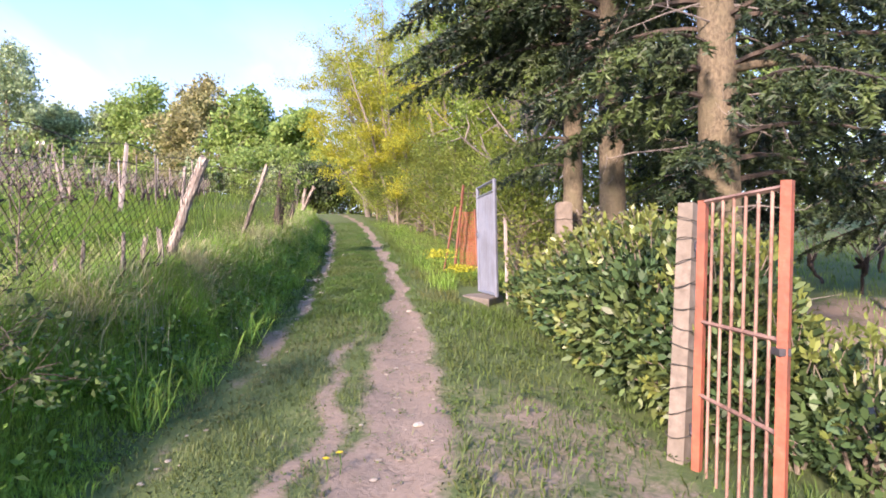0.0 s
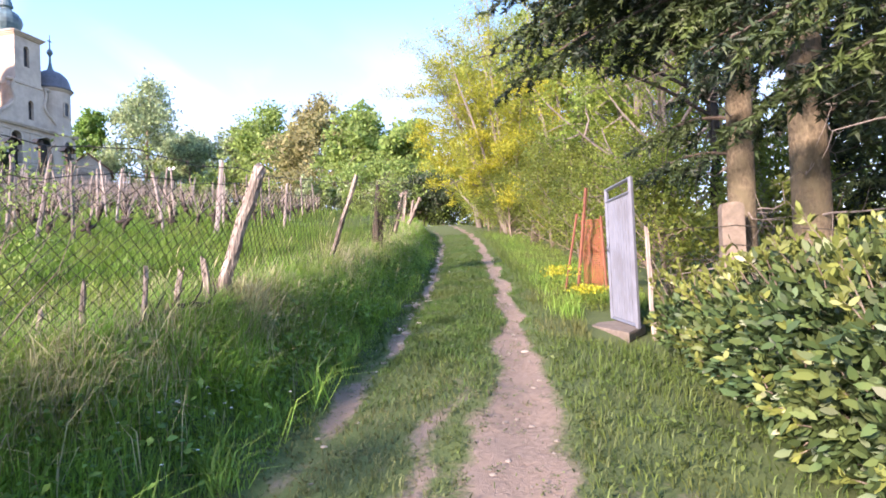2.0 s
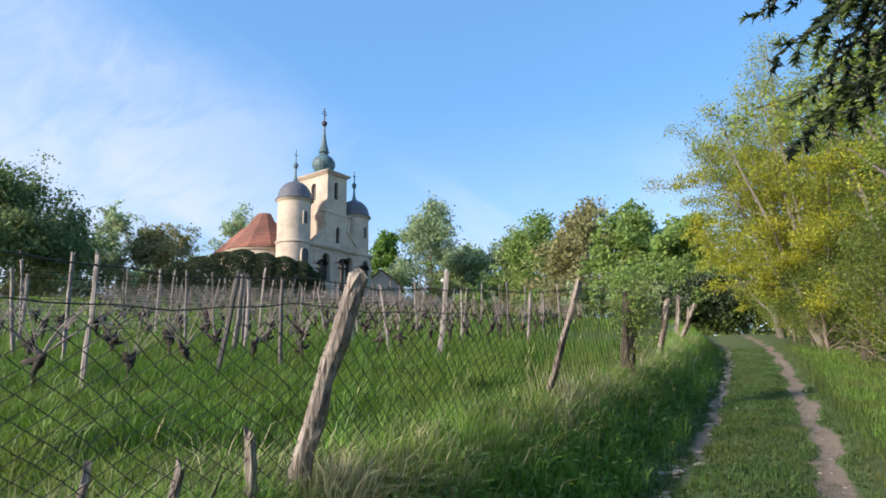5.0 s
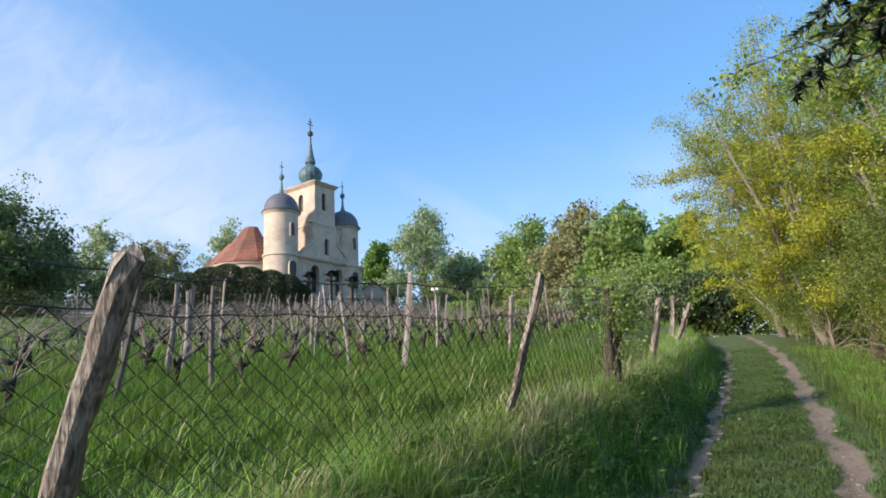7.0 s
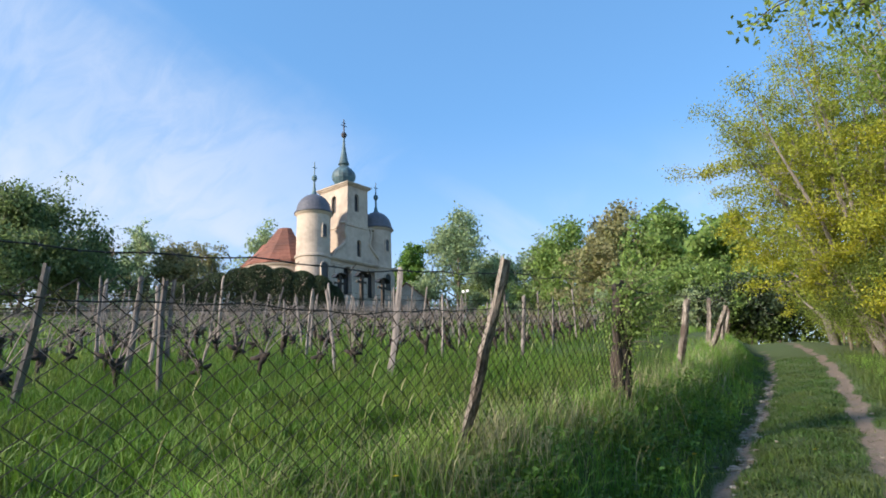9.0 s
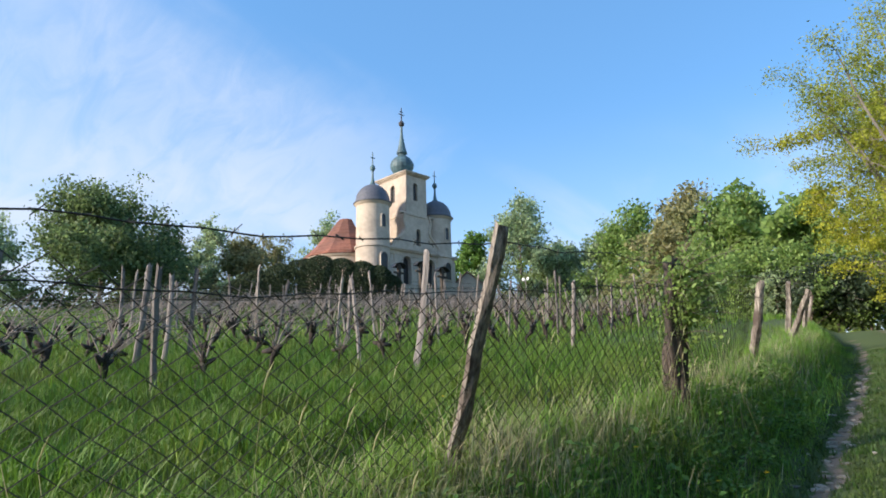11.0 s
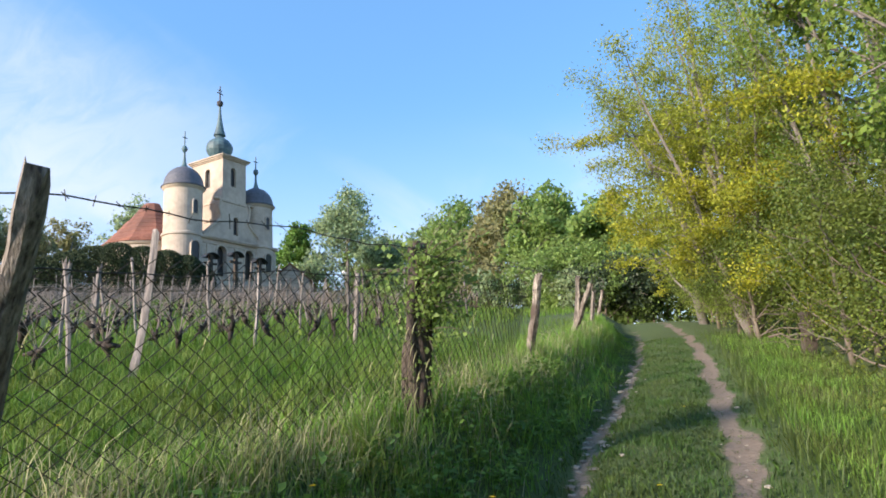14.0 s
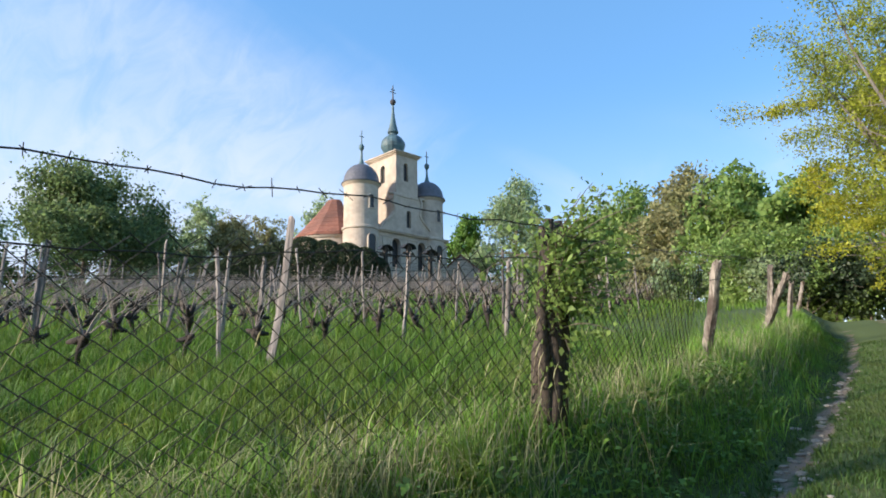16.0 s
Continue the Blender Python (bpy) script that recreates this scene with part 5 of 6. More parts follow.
def spruce(x, y, r, tall, low, reach, seed, top_z=9.0, extra=(), bare=None):
    rng = np.random.default_rng(seed)
    g = on_ground(x, y)
    t = thing("spruce_tree", g, "tall dark spruce with bare lower trunk and drooping boughs", "tree", "spruces by the garden")
    k = np.linspace(0, 1, 10)
    lean = rng.normal(0, 0.12, 2)
    tr = np.stack([lean[0] * k, lean[1] * k, -0.3 + k * tall], 1)
    part("trunk", Shape().tube(tr, r * (1.25 * (1 - k) ** 0.8 + 0.05), 14), "spruce_bark", t, smooth=True)
    dead = Shape()
    todo, z, i = list(extra), low, 0
    while z < top_z:
        for m in range(4):
            todo.append((i * 2.4 + rng.uniform(-0.4, 0.4), z + rng.uniform(-0.1, 0.1), reach * (1 - 0.55 * z / tall) * rng.uniform(0.7, 1.12)))
            i += 1
            if bare and abs((todo[-1][0] - bare[0] + math.pi) % (2 * math.pi) - math.pi) < bare[1]:
                todo.pop()
        z += rng.uniform(0.30, 0.42)
    for ang, z, L in todo:
        d = np.array([math.cos(ang), math.sin(ang), 0])
        q = np.linspace(0, 1, 9)[:, None]
        s0 = np.array([lean[0] * z / tall, lean[1] * z / tall, z])
        bp = s0 + d * L * q + np.array([0, 0, 1.0]) * (0.16 * L * np.sin(q * 2.2) - 0.46 * L * q ** 2 + 0.15 * L * q ** 4)
        bo = part("bough", Shape().tube(bp, np.linspace(0.028, 0.004, 9) * (0.6 + L / 4), 5, cap=False), "darkwood", t)
        tris = []
        for j in range(2, 8):
            e = bp[j + 1] - bp[j]
            tris.append(needles(rng, bp[j], unit(e), float(np.linalg.norm(e)), 36, 0.06))
        side = np.array([-d[1], d[0], 0])
        steps_n = int(L / 0.085)
        for j in range(steps_n):
            a = (j + 1.5) / (steps_n + 1)
            if a < 0.18:
                continue
            p = np.array([np.interp(a, q[:, 0], bp[:, c]) for c in range(3)])
            s = 1 if j % 2 else -1
            tl = (0.62 * (1 - a) + 0.18) * rng.uniform(0.7, 1.15) * min(1.0, L / 1.6)
            td = unit(side * s * rng.uniform(0.5, 0.9) + d * 0.55 + np.array([0, 0, rng.uniform(-0.85, -0.2)]))
            tris.append(needles(rng, p, td, tl, int(17 + 60 * tl), 0.08))
            if tl > 0.26:
                for b in (0.35, 0.65):
                    td2 = unit(td + side * rng.normal(0, 0.7) + np.array([0, 0, rng.uniform(-1.0, 0.0)]))
                    tris.append(needles(rng, p + td * tl * b, td2, tl * 0.6, int(10 + 44 * tl), 0.08))
        part("needles", poly_mesh("needles", np.concatenate(tris)), "needle", bo, kind="stuff")
    for j in range(26):
        zz = rng.uniform(0.9, low + 1.5)
        ang = rng.uniform(0, 6.3)
        d = np.array([math.cos(ang), math.sin(ang), rng.uniform(-0.3, 0.1)]) * rng.uniform(0.4, 1.3)
        p = np.array([0, 0, zz]) + d * np.linspace(0, 1, 5)[:, None] + np.cumsum(rng.normal(0, 0.03, (5, 3)), 0)
        dead.tube(p, np.linspace(0.012, 0.003, 5), 4, cap=False)
        for e in range(5):
            s0 = p[rng.integers(1, 5)]
            dd = rng.normal(0, 0.16, 3)
            dead.tube([s0, s0 + dd * 0.5 + (0, 0, -0.02), s0 + dd], [0.004, 0.003, 0.0015], 3, cap=False)
    part("deadwood", dead, "greybark", t, kind="stuff")
    return t


spruce(2.66, 6.0, 0.165, 15, 2.7, 2.5, 1, 6.0, [(-2.2, 2.2, 1.2), (-0.2, 1.9, 1.9), (0.4, 2.1, 2.2), (-0.8, 2.3, 1.7), (-2.9, 2.7, 1.3), (-2.6, 3.2, 1.4), (-2.5, 1.9, 0.9)], (-1.95, 0.4))
limb_spruce = bpy.data.objects["spruce_tree"]
lo_ = np.array(limb_spruce.location)
knot = np.array([(2.66, 6.0, 3.2), (2.95, 5.85, 3.22), (3.35, 5.8, 3.25), (3.8, 5.75, 3.05), (4.5, 5.7, 2.75), (5.2, 5.6, 2.6)]) - lo_
part("limb", Shape().tube(knot, [0.055, 0.05, 0.045, 0.04, 0.03, 0.02], 8), "spruce_bark", limb_spruce, "thick bare crooked limb", smooth=True)
spruce(2.17, 8.0, 0.14, 14, 3.7, 2.4, 2, 6.8, [(3.0, 3.6, 2.3), (3.3, 4.0, 2.4), (2.8, 4.4, 2.4), (3.6, 4.6, 2.3), (3.1, 5.0, 2.3), (0.5, 2.6, 1.3), (2.6, 3.0, 1.2), (-0.6, 2.4, 1.1)], (-1.9, 0.75))
spruce(1.9, 9.3, 0.125, 14, 3.9, 2.7, 3, 7.6, [(2.75, 3.9, 3.0), (2.6, 4.5, 3.1), (2.9, 4.9, 2.9), (2.4, 4.8, 3.0), (3.1, 4.2, 2.7), (2.65, 5.4, 2.9), (2.3, 5.7, 2.8), (2.9, 5.9, 2.7), (3.4, 4.0, 2.4), (3.5, 4.7, 2.5), (3.2, 5.3, 2.6), (3.8, 4.4, 2.2), (2.5, 6.2, 2.8), (3.0, 6.4, 2.6), (3.0, 2.2, 1.1), (2.8, 2.6, 1.2)], (-1.8, 0.7))
spruce(7.2, 8.6, 0.16, 14, 1.3, 2.9, 4, 4.8)
spruce(5.2, 12.0, 0.16, 15, 1.6, 2.8, 5, 5.8)

# ---- laurel hedge ----


def laurel(name, lumps, n, label, seed, leaf=0.09):
    rng = np.random.default_rng(seed)
    t = thing(name, on_ground(*lumps[0][:2]), label, "hedge")
    o = np.array(t.location)
    arr, stems = [], Shape()
    for cx_, cy_, r, h in lumps:
        g = float(height(cx_, cy_))
        m = int(n * r * h)
        d = unit(rng.normal(size=(m, 3)))
        rad = np.where(rng.random((m, 1)) < 0.75, rng.uniform(0.86, 1.08, (m, 1)), rng.uniform(0.4, 0.9, (m, 1)))
        c = d * rad * (r, r, h * 0.5) * (1 + 0.14 * np.sin(d[:, :1] * 7 + d[:, 1:2] * 5 + d[:, 2:] * 6)) + (cx_, cy_, g + h * 0.53)
        c[:, 2] = np.maximum(c[:, 2], g + 0.04 + 0.1 * rng.random(m))
        ax = unit(d * 0.7 + rng.normal(0, 0.55, (m, 3)) + (0, 0, 0.25))
        w = unit(np.cross(ax, rng.normal(size=(m, 3))))
        nn_ = np.cross(ax, w)
        L = leaf * rng.uniform(0.65, 1.25, (m, 1))
        W = L * 0.21
        arr.append(np.stack([c, c + ax * L * 0.3 + w * W + nn_ * W * 0.4, c + ax * L * 0.7 + w * W * 0.9 + nn_ * W * 0.4, c + ax * L * 1.02 - nn_ * W * 0.3,
                             c + ax * L * 0.7 - w * W * 0.9 + nn_ * W * 0.4, c + ax * L * 0.3 - w * W + nn_ * W * 0.4], 1) - o)
        for _ in range(14):
            e = d[rng.integers(m)] * (r * 0.9, r * 0.9, h * 0.45) + (cx_, cy_, g + h * 0.5)
            b0_ = np.array([cx_ + rng.normal(0, 0.08), cy_ + rng.normal(0, 0.08), g - 0.1])
            stems.tube(np.array([b0_, (b0_ * 0.6 + e * 0.4) + (0, 0, 0.15), e]) - o, [0.018, 0.012, 0.004], 5, cap=False)
    # young shoots: whorls of pale upright leaves all over the mass
    young = []
    for lx, ly, r, h in lumps:
        g = float(height(lx, ly))
        for k in range(int(150 * r)):
            d = unit(rng.normal(size=3) + (0, 0, 0.35))
            b0_ = d * (r * 1.0, r * 1.0, h * 0.5) + (lx, ly, g + h * 0.53)
            if b0_[2] < g + 0.2:
                continue
            up_shoot = d[2] > 0.5
            e = b0_ + unit(d + (0, 0, 0.8) + rng.normal(0, 0.25, 3)) * (rng.uniform(0.12, 0.36) if up_shoot else rng.uniform(0.06, 0.14))
            stems.tube(np.array([b0_, (b0_ + e) / 2 + (0.01, 0, 0), e]) - o, [0.005, 0.004, 0.002], 4, cap=False)
            m = 12 if up_shoot else 8
            c = b0_ + (e - b0_) * rng.uniform(0.4, 1.0, (m, 1))
            ax = unit(unit(e - b0_) * 0.9 + rng.normal(0, 0.55, (m, 3)))
            w = unit(np.cross(ax, rng.normal(size=(m, 3))))
            nn_ = np.cross(ax, w)
            L = leaf * rng.uniform(0.55, 1.0, (m, 1))
            W = L * 0.2
            young.append(np.stack([c, c + ax * L * 0.3 + w * W + nn_ * W * 0.4, c + ax * L * 0.7 + w * W * 0.9 + nn_ * W * 0.4, c + ax * L * 1.02 - nn_ * W * 0.3,
                                   c + ax * L * 0.7 - w * W * 0.9 + nn_ * W * 0.4, c + ax * L * 0.3 - w * W + nn_ * W * 0.4], 1) - o)
    part("young_leaves", poly_mesh("young_leaves", np.concatenate(young)), "laurel_tip", t, "pale yellow-green young leaves", kind="stuff")
    part("stem", stems, "bark", t, kind="stuff")
    part("leaves", poly_mesh("leaves", np.concatenate(arr)), "laurel", t, kind="stuff")
    return t


laurel("laurel_hedge", [(1.60, 8.1, 0.55, 0.82), (1.66, 7.4, 0.62, 0.95), (1.74, 6.7, 0.70, 1.2), (1.82, 5.9, 0.72, 1.36), (1.88, 5.1, 0.68, 1.38), (2.0, 4.5, 0.52, 1.25), (1.35, 8.8, 0.42, 0.75), (2.5, 6.2, 0.6, 1.25)], 4600,
       "clipped evergreen laurel hedge with glossy leaves along the garden", 31)
lb = laurel("laurel_bush", [(2.65, 3.9, 0.5, 0.75), (2.2, 4.2, 0.42, 0.8), (3.1, 3.5, 0.5, 0.7), (3.5, 4.1, 0.45, 0.7)], 3600, "low laurel bush with pale upright flower spikes", 32)
rng = np.random.default_rng(33)
for k in range(22):
    x, y = 2.2 + 1.5 * rng.random(), 3.3 + 1.0 * rng.random()
    z = float(height(x, y)) + 0.68 + 0.12 * rng.random()
    s = Shape().lathe(0, 0, [(0.004, 0), (0.009, 0.02), (0.008, 0.06), (0.002, 0.09)], 6)
    o = part("flower_spike", s, "spike", lb)
    o.location = Vector((x, y, z)) - lb.location

# ---- bushes at the garden and on the near bank ----
g2 = "bushes in the garden"
for i, (x, y, h, r, m, n) in enumerate([(3.2, 12.5, 2.4, 1.3, "leaf_olive_shaded", 150), (4.2, 15.0, 2.8, 1.5, "leaf_olive_shaded", 150), (1.9, 13.6, 2.4, 1.1, "leaf_olive_shaded", 160), (6.0, 13.0, 3.0, 1.8, "leaf_olive_shaded", 130), (8, 18, 5, 2.5, "leaf_deep", 170), (2.6, 11.2, 1.9, 0.9, "leaf_olive_shaded", 120),
                                     (12, 22, 7, 3.2, "leaf_green", 200), (17, 20, 7, 3.5, "leaf_green", 200), (22, 16, 7, 3.5, "leaf_far_hazed", 200), (26, 10, 7, 3.5, "leaf_far_hazed", 200), (28, 3, 7, 3.5, "leaf_far_hazed", 180)]):
    shrub("shrub", x, y, h, r, m, n, 0.08 if y < 16 and x < 7 else 0.22, "light green garden shrub with thin twigs", 400 + i, g2)
t = tree("bramble", -3.2, 4.75, "thin twiggy bush with few small leaves by the fence", "leaf_green", "bark", "", "shrub", thin=0.3, seed=431, tall=1.4, trunk_r=0.008, crown_low=0.1, crown_r=0.6, limbs=26, clusters=110, leaves_per=10, leaf=0.03, spread=0.9, sides=4, twig_r=0.003)
t = tree("bramble", -2.5, 3.0, "dark twiggy bramble bush on the bank", "leaf_deep", "darkwood", "", "shrub", thin=0.3, seed=432, tall=1.25, trunk_r=0.01, crown_low=0.05, crown_r=0.55, limbs=30, clusters=170, leaves_per=12, leaf=0.045, spread=0.5, sides=4, twig_r=0.004)

# vines and posts beyond the garden
for k in range(3):
    for j in range(7):
        x, y = 7.5 + 2.2 * k + 0.1 * math.sin(j * 3), 6.0 + 1.3 * j
        v = thing("grapevine", on_ground(x, y), "old pruned grapevine beyond the garden gate", "grapevine", "vines beyond the garden")
        v.rotation_euler, v.scale = (0, 0, j * 1.9), (1.15, 1.15, 1.35)
        a, b = vine_meshes[(j + k * 3) % 7]
        part("stem", a, "vinewood", v)
        for c in b:
            part("cane", c, "cane", v)
for x, y in ((6.6, 9.2), (8.8, 10.5), (11.0, 9.0)):
    p = tagged(new("concrete_stake", Shape().tube([(0, 0, -0.3), (0, 0, 0.6), (0.02, 0, 1.5)], [0.06, 0.055, 0.05], 4).mesh("concrete_stake")), "slim pale concrete vineyard stake", "stake", "concrete stakes")
    p.location = on_ground(x, y)
    p.data.materials.append(M["concrete"])

# brush and a stump at the foot of the trees
bp_ = thing("brush_pile", on_ground(-0.95, 25.8), "tangle of bare dead branches round a stump", "branches")
rng = np.random.default_rng(55)
part("stump", rough_post((0, 0, -0.2), (0.05, 0, 0.95), 0.16, 0.12, 56, 9), "darkwood", bp_)
for k in range(34):
    a = rng.normal(0, 0.5, 3) * (1, 1.2, 0.5) + (0.35, 0.3, 0.55)
    d = unit(rng.normal(0, 1, 3) * (1, 1, 0.35) + (0.1, 0.2, 0.25)) * rng.uniform(0.6, 1.4)
    p = a + d * np.linspace(0, 1, 6)[:, None] + np.cumsum(rng.normal(0, 0.05, (6, 3)), 0)
    p[:, 2] = np.maximum(p[:, 2], 0.03)
    part("branch", Shape().tube(p, np.linspace(rng.uniform(0.012, 0.028), 0.004, 6), 5), "bark", bp_)

# small white double sign on a pole among the vines
sign = thing("signpost", on_ground(-30.14, 47.19, -0.2), "small white double sign on a thin pole", "sign")
sh_ = 10.58 - sign.location.z
part("pole", Shape().tube([(0, 0, 0), (0, 0, sh_ * 0.5), (0, 0, sh_)], 0.03, 6), "palewood", sign)
part("crossbar", Shape().box(-0.28, -0.02, sh_ - 0.16, 0.28, 0.02, sh_ - 0.12), "greypaint", sign)
for a_ in (-0.22, 0.22):
    part("plate", Shape().box(a_ - 0.1, -0.015, sh_ - 0.12, a_ + 0.1, 0.015, sh_ + 0.06), "white_petal", sign, "white plate")

# ---- stones in the ruts ----
rng = np.random.default_rng(90)
stone_meshes = []
for k in range(5):
    bm = bmesh.new()
    bmesh.ops.create_icosphere(bm, subdivisions=2, radius=1.0)
    for v in bm.verts:
        v.co *= 1 + 0.28 * noise.noise(v.co * 1.3 + Vector((k * 7, 0, 0)))
        v.co.z *= 0.5
    me = bpy.data.meshes.new("stone")
    bm.to_mesh(me)
    bm.free()
    me.materials.append(M["stone"])
    stone_meshes.append(me)
for k in range(240):
    y = rng.uniform(2.5, 26)
    s = -0.74 if rng.random() < 0.6 else 0.66
    x = float(path_x(y)) + s + rng.normal(0, 0.13)
    r = rng.uniform(0.008, 0.02) if rng.random() < 0.92 else rng.uniform(0.025, 0.042)
    o = tagged(new("stone", stone_meshes[int(rng.integers(5))]), "small pale stone in the wheel rut", "stone", "stones on the track")
    o.location, o.rotation_euler, o.scale = on_ground(x, y, r * 0.15), (0, 0, rng.uniform(0, 6.3)), (r * 1.3, r, r)

for k in range(90):
    y = rng.uniform(9, 25)
    x = float(path_x(y)) - 0.76 + rng.normal(0, 0.09)
    r = rng.uniform(0.022, 0.055)
    o = tagged(new("stone", stone_meshes[int(rng.integers(5))]), "pale limestone chunk in the wheel rut", "stone", "stones on the track")
    o.location, o.rotation_euler, o.scale = on_ground(x, y, r * 0.1), (0, 0, rng.uniform(0, 6.3)), (r * 1.5, r, r)

# ---- flowers ----


def flower(name, x, y, h, r, mat, label, cat="flower", grp="dandelions"):
    f = thing(name, on_ground(x, y), label, cat, grp)
    part("stalk", Shape().tube([(0, 0, -0.02), (0.01, 0, h * 0.5), (0, 0.01, h)], 0.003, 4), "grass_long", f)
    pet = []
    for i in range(18):
        a = i * 2 * math.pi / 18
        for q, lift in ((1.0, 0.1), (0.6, 0.35)):
            d = np.array([math.cos(a + lift), math.sin(a + lift), lift])
            w = np.array([-math.sin(a), math.cos(a), 0]) * r * 0.16
            c = np.array([0, 0.01, h])
            pet.append([c, c + d * r * q * 0.6 + w, c + d * r * q, c + d * r * q * 0.6 - w])
    part("petals", poly_mesh("petals", np.array(pet)), mat, f)
    return f


for x, y in ((-0.66, 3.42), (-0.6, 3.5), (-3.3, 12.9), (-3.0, 13.5), (-2.75, 10.6), (-2.6, 9.6), (-2.9, 14.2), (-1.9, 14.6), (-2.45, 12.0), (-4.6, 12.3), (-2.2, 17.6), (-3.2, 10.2)):
    flower("dandelion", x, y, 0.12 if x > -1 else 0.3, 0.024, "flower", "yellow dandelion flower in the grass")
for k in range(16):
    flower("daisy", -2.35 + rng.normal(0, 0.12), 5.6 + rng.normal(0, 0.4), rng.uniform(0.14, 0.3), 0.014, "white_petal", "tiny white wild flower on the bank", grp="white flowers on the bank")
for x, y, h, r in ((0.0, 12.4, 0.55, 0.28), (0.42, 11.6, 0.35, 0.26), (-0.15, 13.0, 0.45, 0.2), (0.25, 12.0, 0.3, 0.2)):
    s = thing("spurge_clump", on_ground(x, y), "bright yellow flowering spurge clump", "flower", "yellow spurge")
    n = 170
    c = np.stack([rng.normal(0, r * 0.5, n), rng.normal(0, r * 0.5, n), h * rng.uniform(0.75, 1.1, n)], 1)
    part("blossoms", poly_mesh("blossoms", leaf_cloud(rng, c, 0.035, 0.9)), "spurge", s)
    c = np.stack([rng.normal(0, r * 0.45, n), rng.normal(0, r * 0.45, n), h * rng.uniform(0.05, 0.85, n)], 1)
    part("leaves", poly_mesh("leaves", leaf_cloud(rng, c, 0.05, 0.25)), "leaf_lime", s)

# ---- weeds ----


def weeds(name, n, place, spread, h, leaf, per, mat, label, seed, flat):
    """Broad-leaved clumps, joined."""
    r = np.random.default_rng(seed)
    x, y = place(r, n)
    c = np.stack([x, y, height(x, y)], 1)
    c = np.repeat(c, per, 0) + r.normal(0, 1, (n * per, 3)) * (spread, spread, 0)
    c[:, 2] += h * r.uniform(0.1, 1.0, n * per)
    a = r.normal(size=(n * per, 3)) * (1, 1, flat) + (0, 0, 0.15)
    a = unit(a)
    b = unit(np.cross(a, (0, 0, 1.0) + r.normal(0, 0.35, (n * per, 3))))
    s = leaf * r.uniform(0.6, 1.3, (n * per, 1))
    arr = np.stack([c, c + a * s * 0.5 + b * s * 0.3, c + a * s - (0, 0, 1) * s * 0.2, c + a * s * 0.5 - b * s * 0.3], 1)
    ob = tagged(new(name, poly_mesh(name, arr)), label, "weeds", kind="stuff")
    ob.data.materials.append(M[mat])


def on_track(r, n):
    y = r.uniform(1.8, 22, n)
    return path_x(y) + r.normal(0, 0.55, n), y


def on_bank(r, n):
    y = r.uniform(2.0, 20, n)
    k = r.uniform(0.05, 0.75, n)
    return (path_x(y) - 1.1) * (1 - k) + fence_x(y) * k, y


def on_verge(r, n):
    y = r.uniform(2.0, 22, n)
    y = np.where((y > 9.0) & (y < 11.7), y - 3, y)
    return path_x(y) + r.uniform(1.0, 2.6, n), y


weeds("track_weeds", 1800, on_track, 0.03, 0.03, 0.022, 9, "grass_short", "small clover and plantain leaves on the track", 801, 0.25)
weeds("bank_weeds", 420, on_bank, 0.06, 0.26, 0.06, 22, "leaf_weed", "broad-leaved weeds at the foot of the bank", 802, 0.6)
weeds("verge_weeds", 420, on_verge, 0.05, 0.08, 0.035, 14, "grass_verge", "small leafy weeds on the verge", 803, 0.4)

# ---- grass ----


def blades(rng, x, y, h, w, bend):
    """Curved tapering blades of grass rooted at x, y."""
    n = len(x)
    root = np.stack([x, y, height(x, y) - 0.01], 1)
    a = rng.uniform(0, 2 * math.pi, n)
    d = np.stack([np.cos(a), np.sin(a), np.zeros(n)], 1)
    s = np.stack([-np.sin(a + 0.5), np.cos(a + 0.5), np.zeros(n)], 1) * (w / 2)[:, None]
    up_ = np.array([0, 0, 1.0])
    b = (bend * rng.uniform(0.2, 1.3, n))[:, None]
    hh = h[:, None]
    mid = root + up_ * hh * 0.55 + d * hh * b * 0.3
    tip = root + up_ * hh * (1 - 0.35 * b) + d * hh * b
    return np.stack([root - s, root + s, mid + s * 0.8, tip, mid - s * 0.8], 1)


def patchy(x, y, f=0.9):
    return 0.5 + 0.25 * np.sin(x * 2.1 * f + 1.3 * np.sin(y * 1.7 * f)) + 0.25 * np.sin(y * 2.6 * f + 1.1 * np.sin(x * 3.1 * f))


def field(name, n, xr, yr, keep, tall, wide, bend, mat, label, seed):
    rng = np.random.default_rng(seed)
    x, y = rng.uniform(*xr, n), rng.uniform(*yr, n)
    k = rng.random(n) < keep(x, y)
    x, y = x[k], y[k]
    h = tall(x, y) * rng.uniform(0.6, 1.25, len(x))
    w = wide * rng.uniform(0.6, 1.4, len(x)) * np.ones(len(x))
    ob = tagged(new(name, poly_mesh(name, blades(rng, x, y, h, w, bend))), label, "grass", kind="stuff")
    ob.data.materials.append(M[mat])
    return len(x)


def bank(x, y):
    """1 on the bank between the track and the fence."""
    u = x - path_x(y)
    return ease((-u - 0.85) / 0.25) * ease((x - fence_x(y) + 0.5) / 0.4)


def meadow(x, y):
    return ease((fence_x(y) - x + 0.1) / 0.4)


def near_cam(x, y, r):
    return np.exp(-np.hypot(x + 1.0, y - 6.0) / r)


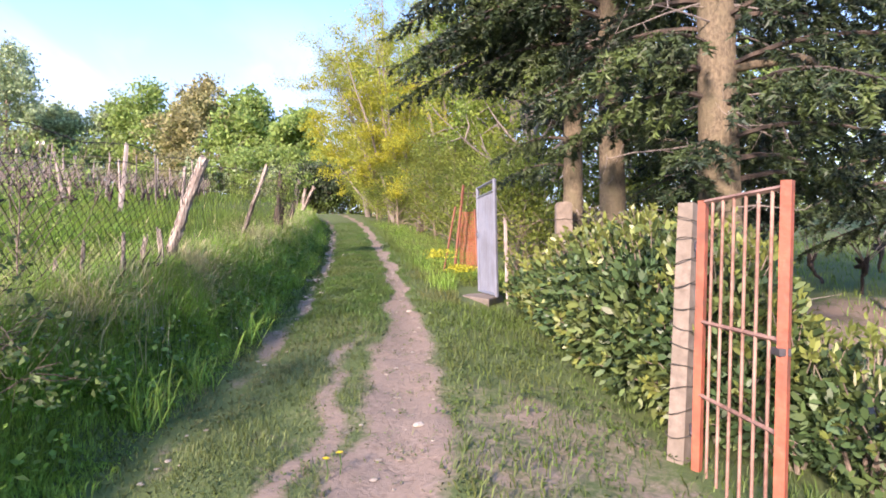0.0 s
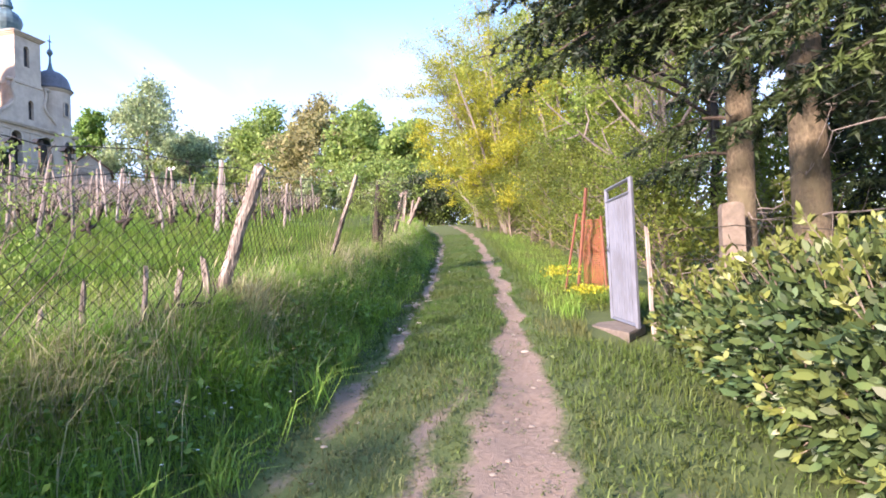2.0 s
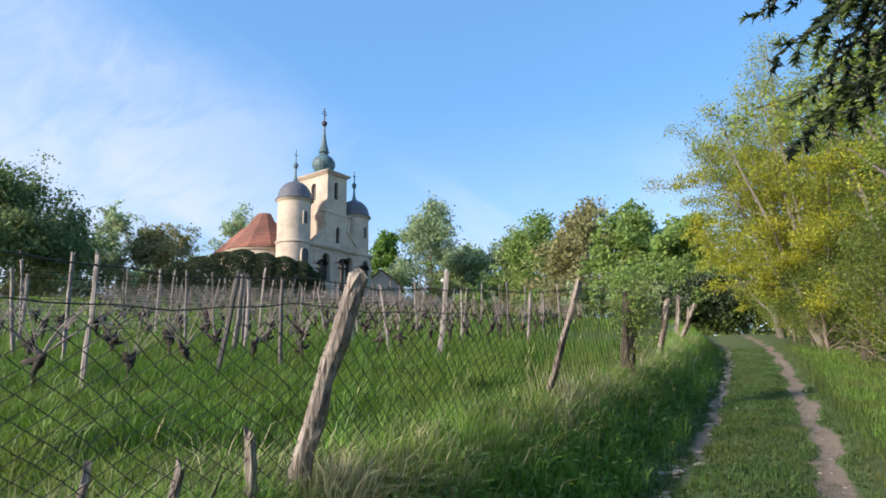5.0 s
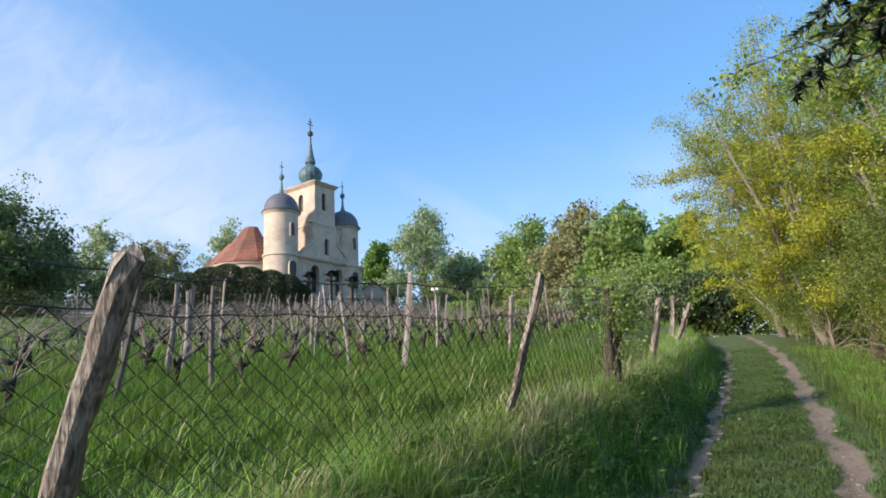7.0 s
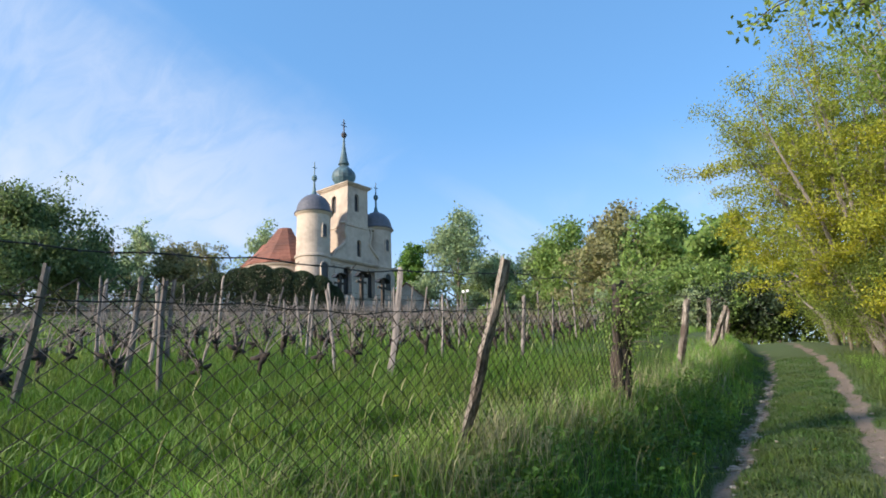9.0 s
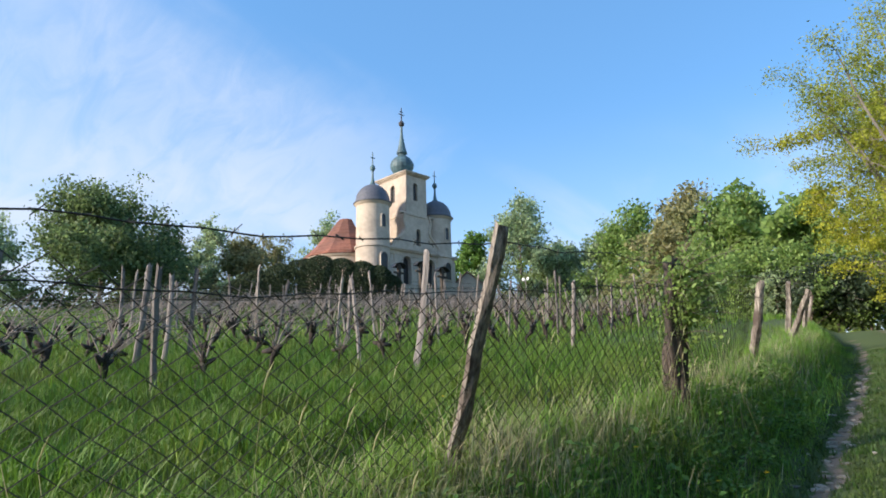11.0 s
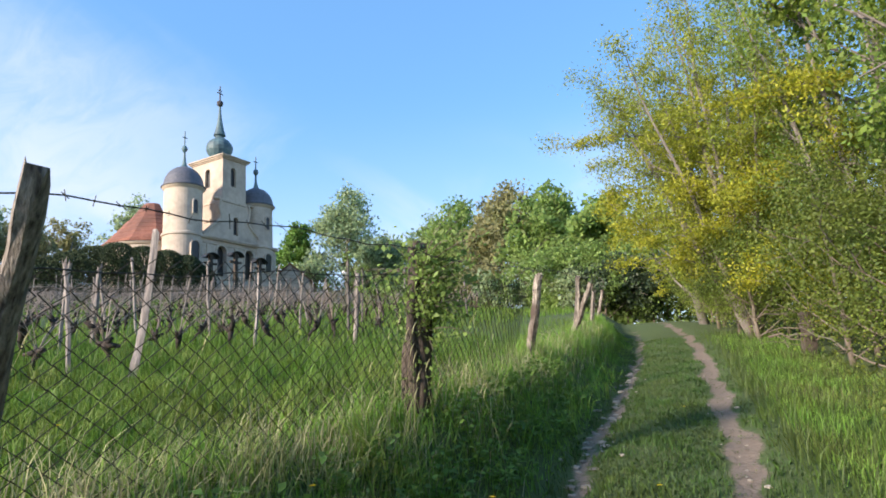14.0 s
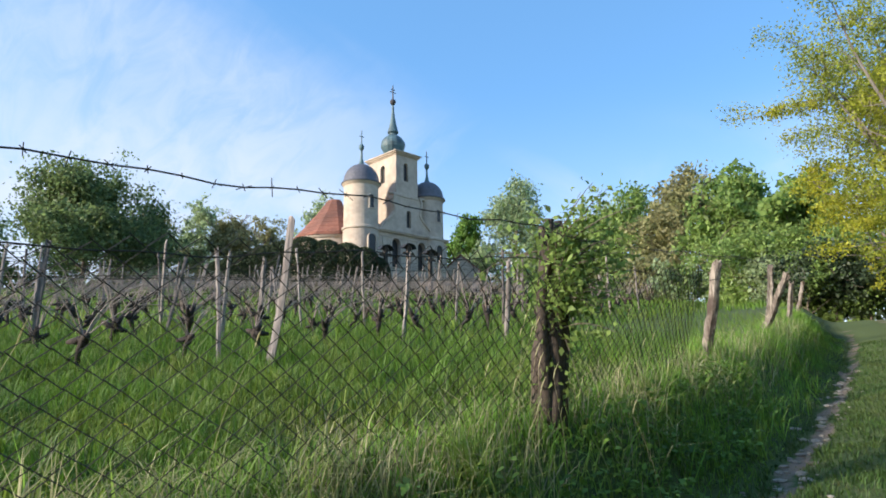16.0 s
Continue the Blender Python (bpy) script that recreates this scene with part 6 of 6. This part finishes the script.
field("bank_grass", 1100000, (-7.5, -0.6), (1.0, 31), lambda x, y: bank(x, y) * (0.35 + 0.65 * patchy(x, y)) * np.clip(1.1 - y / 13, 0.16, 1), lambda x, y: (0.16 + 0.26 * patchy(x, y, 1.6)) * (0.22 + 0.78 * ease((path_x(y) - x - 1.0) / 0.6)), 0.008, 0.75, "grass_bank", "long lush green grass on the bank", 700)
field("meadow_grass", 430000, (-17, -3), (3.5, 30), lambda x, y: meadow(x, y) * np.clip(1.12 - np.hypot(x + 2, y - 8) / 15, 0.06, 1), lambda x, y: (0.13 + 0.24 * patchy(x, y, 0.8)) * (0.75 + 0.5 * patchy(x, y, 3.1)), 0.0075, 0.75, "grass_field", "fresh green meadow grass in the vineyard", 701)
field("far_meadow_grass", 36000, (-42, -9), (7, 60), lambda x, y: meadow(x, y) * ease((np.hypot(x + 2, y - 8) - 9) / 5), lambda x, y: 0.22 + 0.14 * patchy(x, y, 0.5), 0.03, 0.5, "grass_field", "green meadow grass between the far vines", 702)
field("track_grass", 900000, (-6.0, 0.9), (1.2, 27), lambda x, y: ease((1.3 - np.abs(x - path_x(y))) / 0.25) * np.clip(1.05 - 1.55 * soil_at(x, y), 0.015, 1) * (0.3 + 0.7 * patchy(x, y, 2.2)) * np.clip(1.15 - y / 9, 0.05, 1), lambda x, y: 0.03 + 0.05 * patchy(x, y, 2.0), 0.0055, 0.9, "grass_short", "short trodden grass between the ruts", 703)
field("track_turf", 420000, (-6.5, 0.2), (5.5, 30), lambda x, y: ease((1.1 - np.abs(x - path_x(y))) / 0.3) * np.clip(1.0 - 1.9 * soil_at(x, y), 0.0, 1) * ease((y - 5.5) / 3.5) * (0.35 + 0.65 * patchy(x, y, 2.4)) * np.clip(1.3 - y / 26, 0.25, 1), lambda x, y: 0.045 + 0.065 * patchy(x, y, 1.9), 0.0075, 0.8, "grass_long", "dense green turf between the ruts", 707)
field("verge_grass", 200000, (-5.5, 3.2), (1.0, 31), lambda x, y: (1 - ((x > 0.25) & (x < 0.95) & (y > 9.2) & (y < 11.5))) * ease((x - path_x(y) - 0.9) / 0.25) * ease((path_x(y) + 3.4 - x) / 0.5) * np.clip(1.1 - 0.9 * soil_at(x, y), 0.05, 1) * (0.3 + 0.7 * patchy(x, y, 1.3)) * np.clip(1.3 - y / 30, 0.25, 1), lambda x, y: 0.05 + 0.08 * patchy(x, y, 1.5) + 0.05 * ease((y - 6) / 3) + 0.16 * ease((y - 11) / 4), 0.007, 0.8, "grass_verge", "green verge grass beside the track", 704)
field("dry_grass", 300000, (-7.5, -2.2), (2.0, 27), lambda x, y: np.exp(-((x - fence_x(y) - 0.15 + 0.22 * ease((8 - y) / 2)) / (0.32 + 0.10 * ease((9 - y) / 2))) ** 2) * (0.25 + 0.75 * patchy(x, y, 1.1)) * (0.10 + 0.90 * ease((y - 3.4) / 1.0)) * (0.6 + 0.4 * ease((8.8 - y) / 1.5) + 0.25 * ease((y - 9.5) / 1.0)) * (1 - 0.75 * ease((y - 12.0) / 2.5)), lambda x, y: 0.26 + 0.30 * patchy(x, y, 2.1), 0.006, 1.1, "straw", "dry straw-coloured grass along the fence", 705)
field("bank_tussocks", 150000, (-7.0, -1.8), (4.2, 24), lambda x, y: bank(x, y) * ease((patchy(x, y, 2.9) - 0.62) / 0.12) * np.clip(1.1 - y / 18, 0.2, 1), lambda x, y: 0.28 + 0.22 * patchy(x, y, 1.3), 0.0105, 1.0, "grass_bank", "tall tussocks of broad-bladed grass on the bank", 708)
field("meadow_tussocks", 170000, (-13, -3), (4, 22), lambda x, y: meadow(x, y) * ease((patchy(x, y, 2.3) - 0.60) / 0.14) * np.clip(1.1 - np.hypot(x + 2, y - 9) / 12, 0.1, 1), lambda x, y: 0.30 + 0.20 * patchy(x, y, 1.1), 0.011, 0.9, "grass_field", "tall tufts of meadow grass among the vines", 709)
field("garden_grass", 12000, (2.4, 16), (2.5, 22), lambda x, y: 0.12 + 0.88 * ease((x - 5.5) / 1.5), lambda x, y: 0.10 + 0.1 * patchy(x, y), 0.012, 0.6, "grass_field", "thin grass in the garden", 706)
field("verge_tall_grass", 130000, (-5.0, 3.0), (10.5, 30), lambda x, y: ease((x - path_x(y) - 1.15) / 0.3) * ease((path_x(y) + 3.3 - x) / 0.5) * (0.3 + 0.7 * patchy(x, y, 1.7)) * (1 - ((x > 0.2) & (y < 12.0))) * np.clip(1.3 - y / 28, 0.3, 1), lambda x, y: 0.14 + 0.20 * patchy(x, y, 1.4), 0.009, 0.8, "grass_bank", "tall fresh green grass on the verge", 710)
field("bank_straw", 26000, (-4.0, -1.6), (2.8, 8.6), lambda x, y: np.exp(-((x - fence_x(y) - 0.24) / 0.20) ** 2) * (0.2 + 0.8 * patchy(x, y, 1.4)) * ease((y - 2.8) / 1.0), lambda x, y: 0.30 + 0.24 * patchy(x, y, 2.0), 0.006, 1.2, "straw", "bleached bent grass on top of the bank", 711)
# seed heads and tall dry stalks by the fence
rng = np.random.default_rng(720)
for k in range(40):
    y = rng.uniform(5.0, 17)
    x = float(fence_x(y)) + rng.normal(0.25, 0.22)
    h = rng.uniform(0.45, 0.85)
    a = rng.uniform(0, 6.3)
    q = np.linspace(0, 1, 6)[:, None]
    p = np.array([math.cos(a) * 0.25 * h, math.sin(a) * 0.25 * h, 0]) * q ** 2 + np.array([0, 0, h]) * q
    s = Shape().tube(p, np.linspace(0.0018, 0.001, 6), 4, cap=False)
    s.tube([p[-1], p[-1] + (0.01, 0.01, 0.05), p[-1] + (0.03, 0.02, 0.09)], [0.002, 0.0035, 0.001], 5)
    o = tagged(new("dry_stalk", s.mesh("dry_stalk")), "tall dry grass stalk with a pale seed head", "grass", "dry stalks by the fence")
    o.location = on_ground(x, y)
    o.data.materials.append(M["straw"])
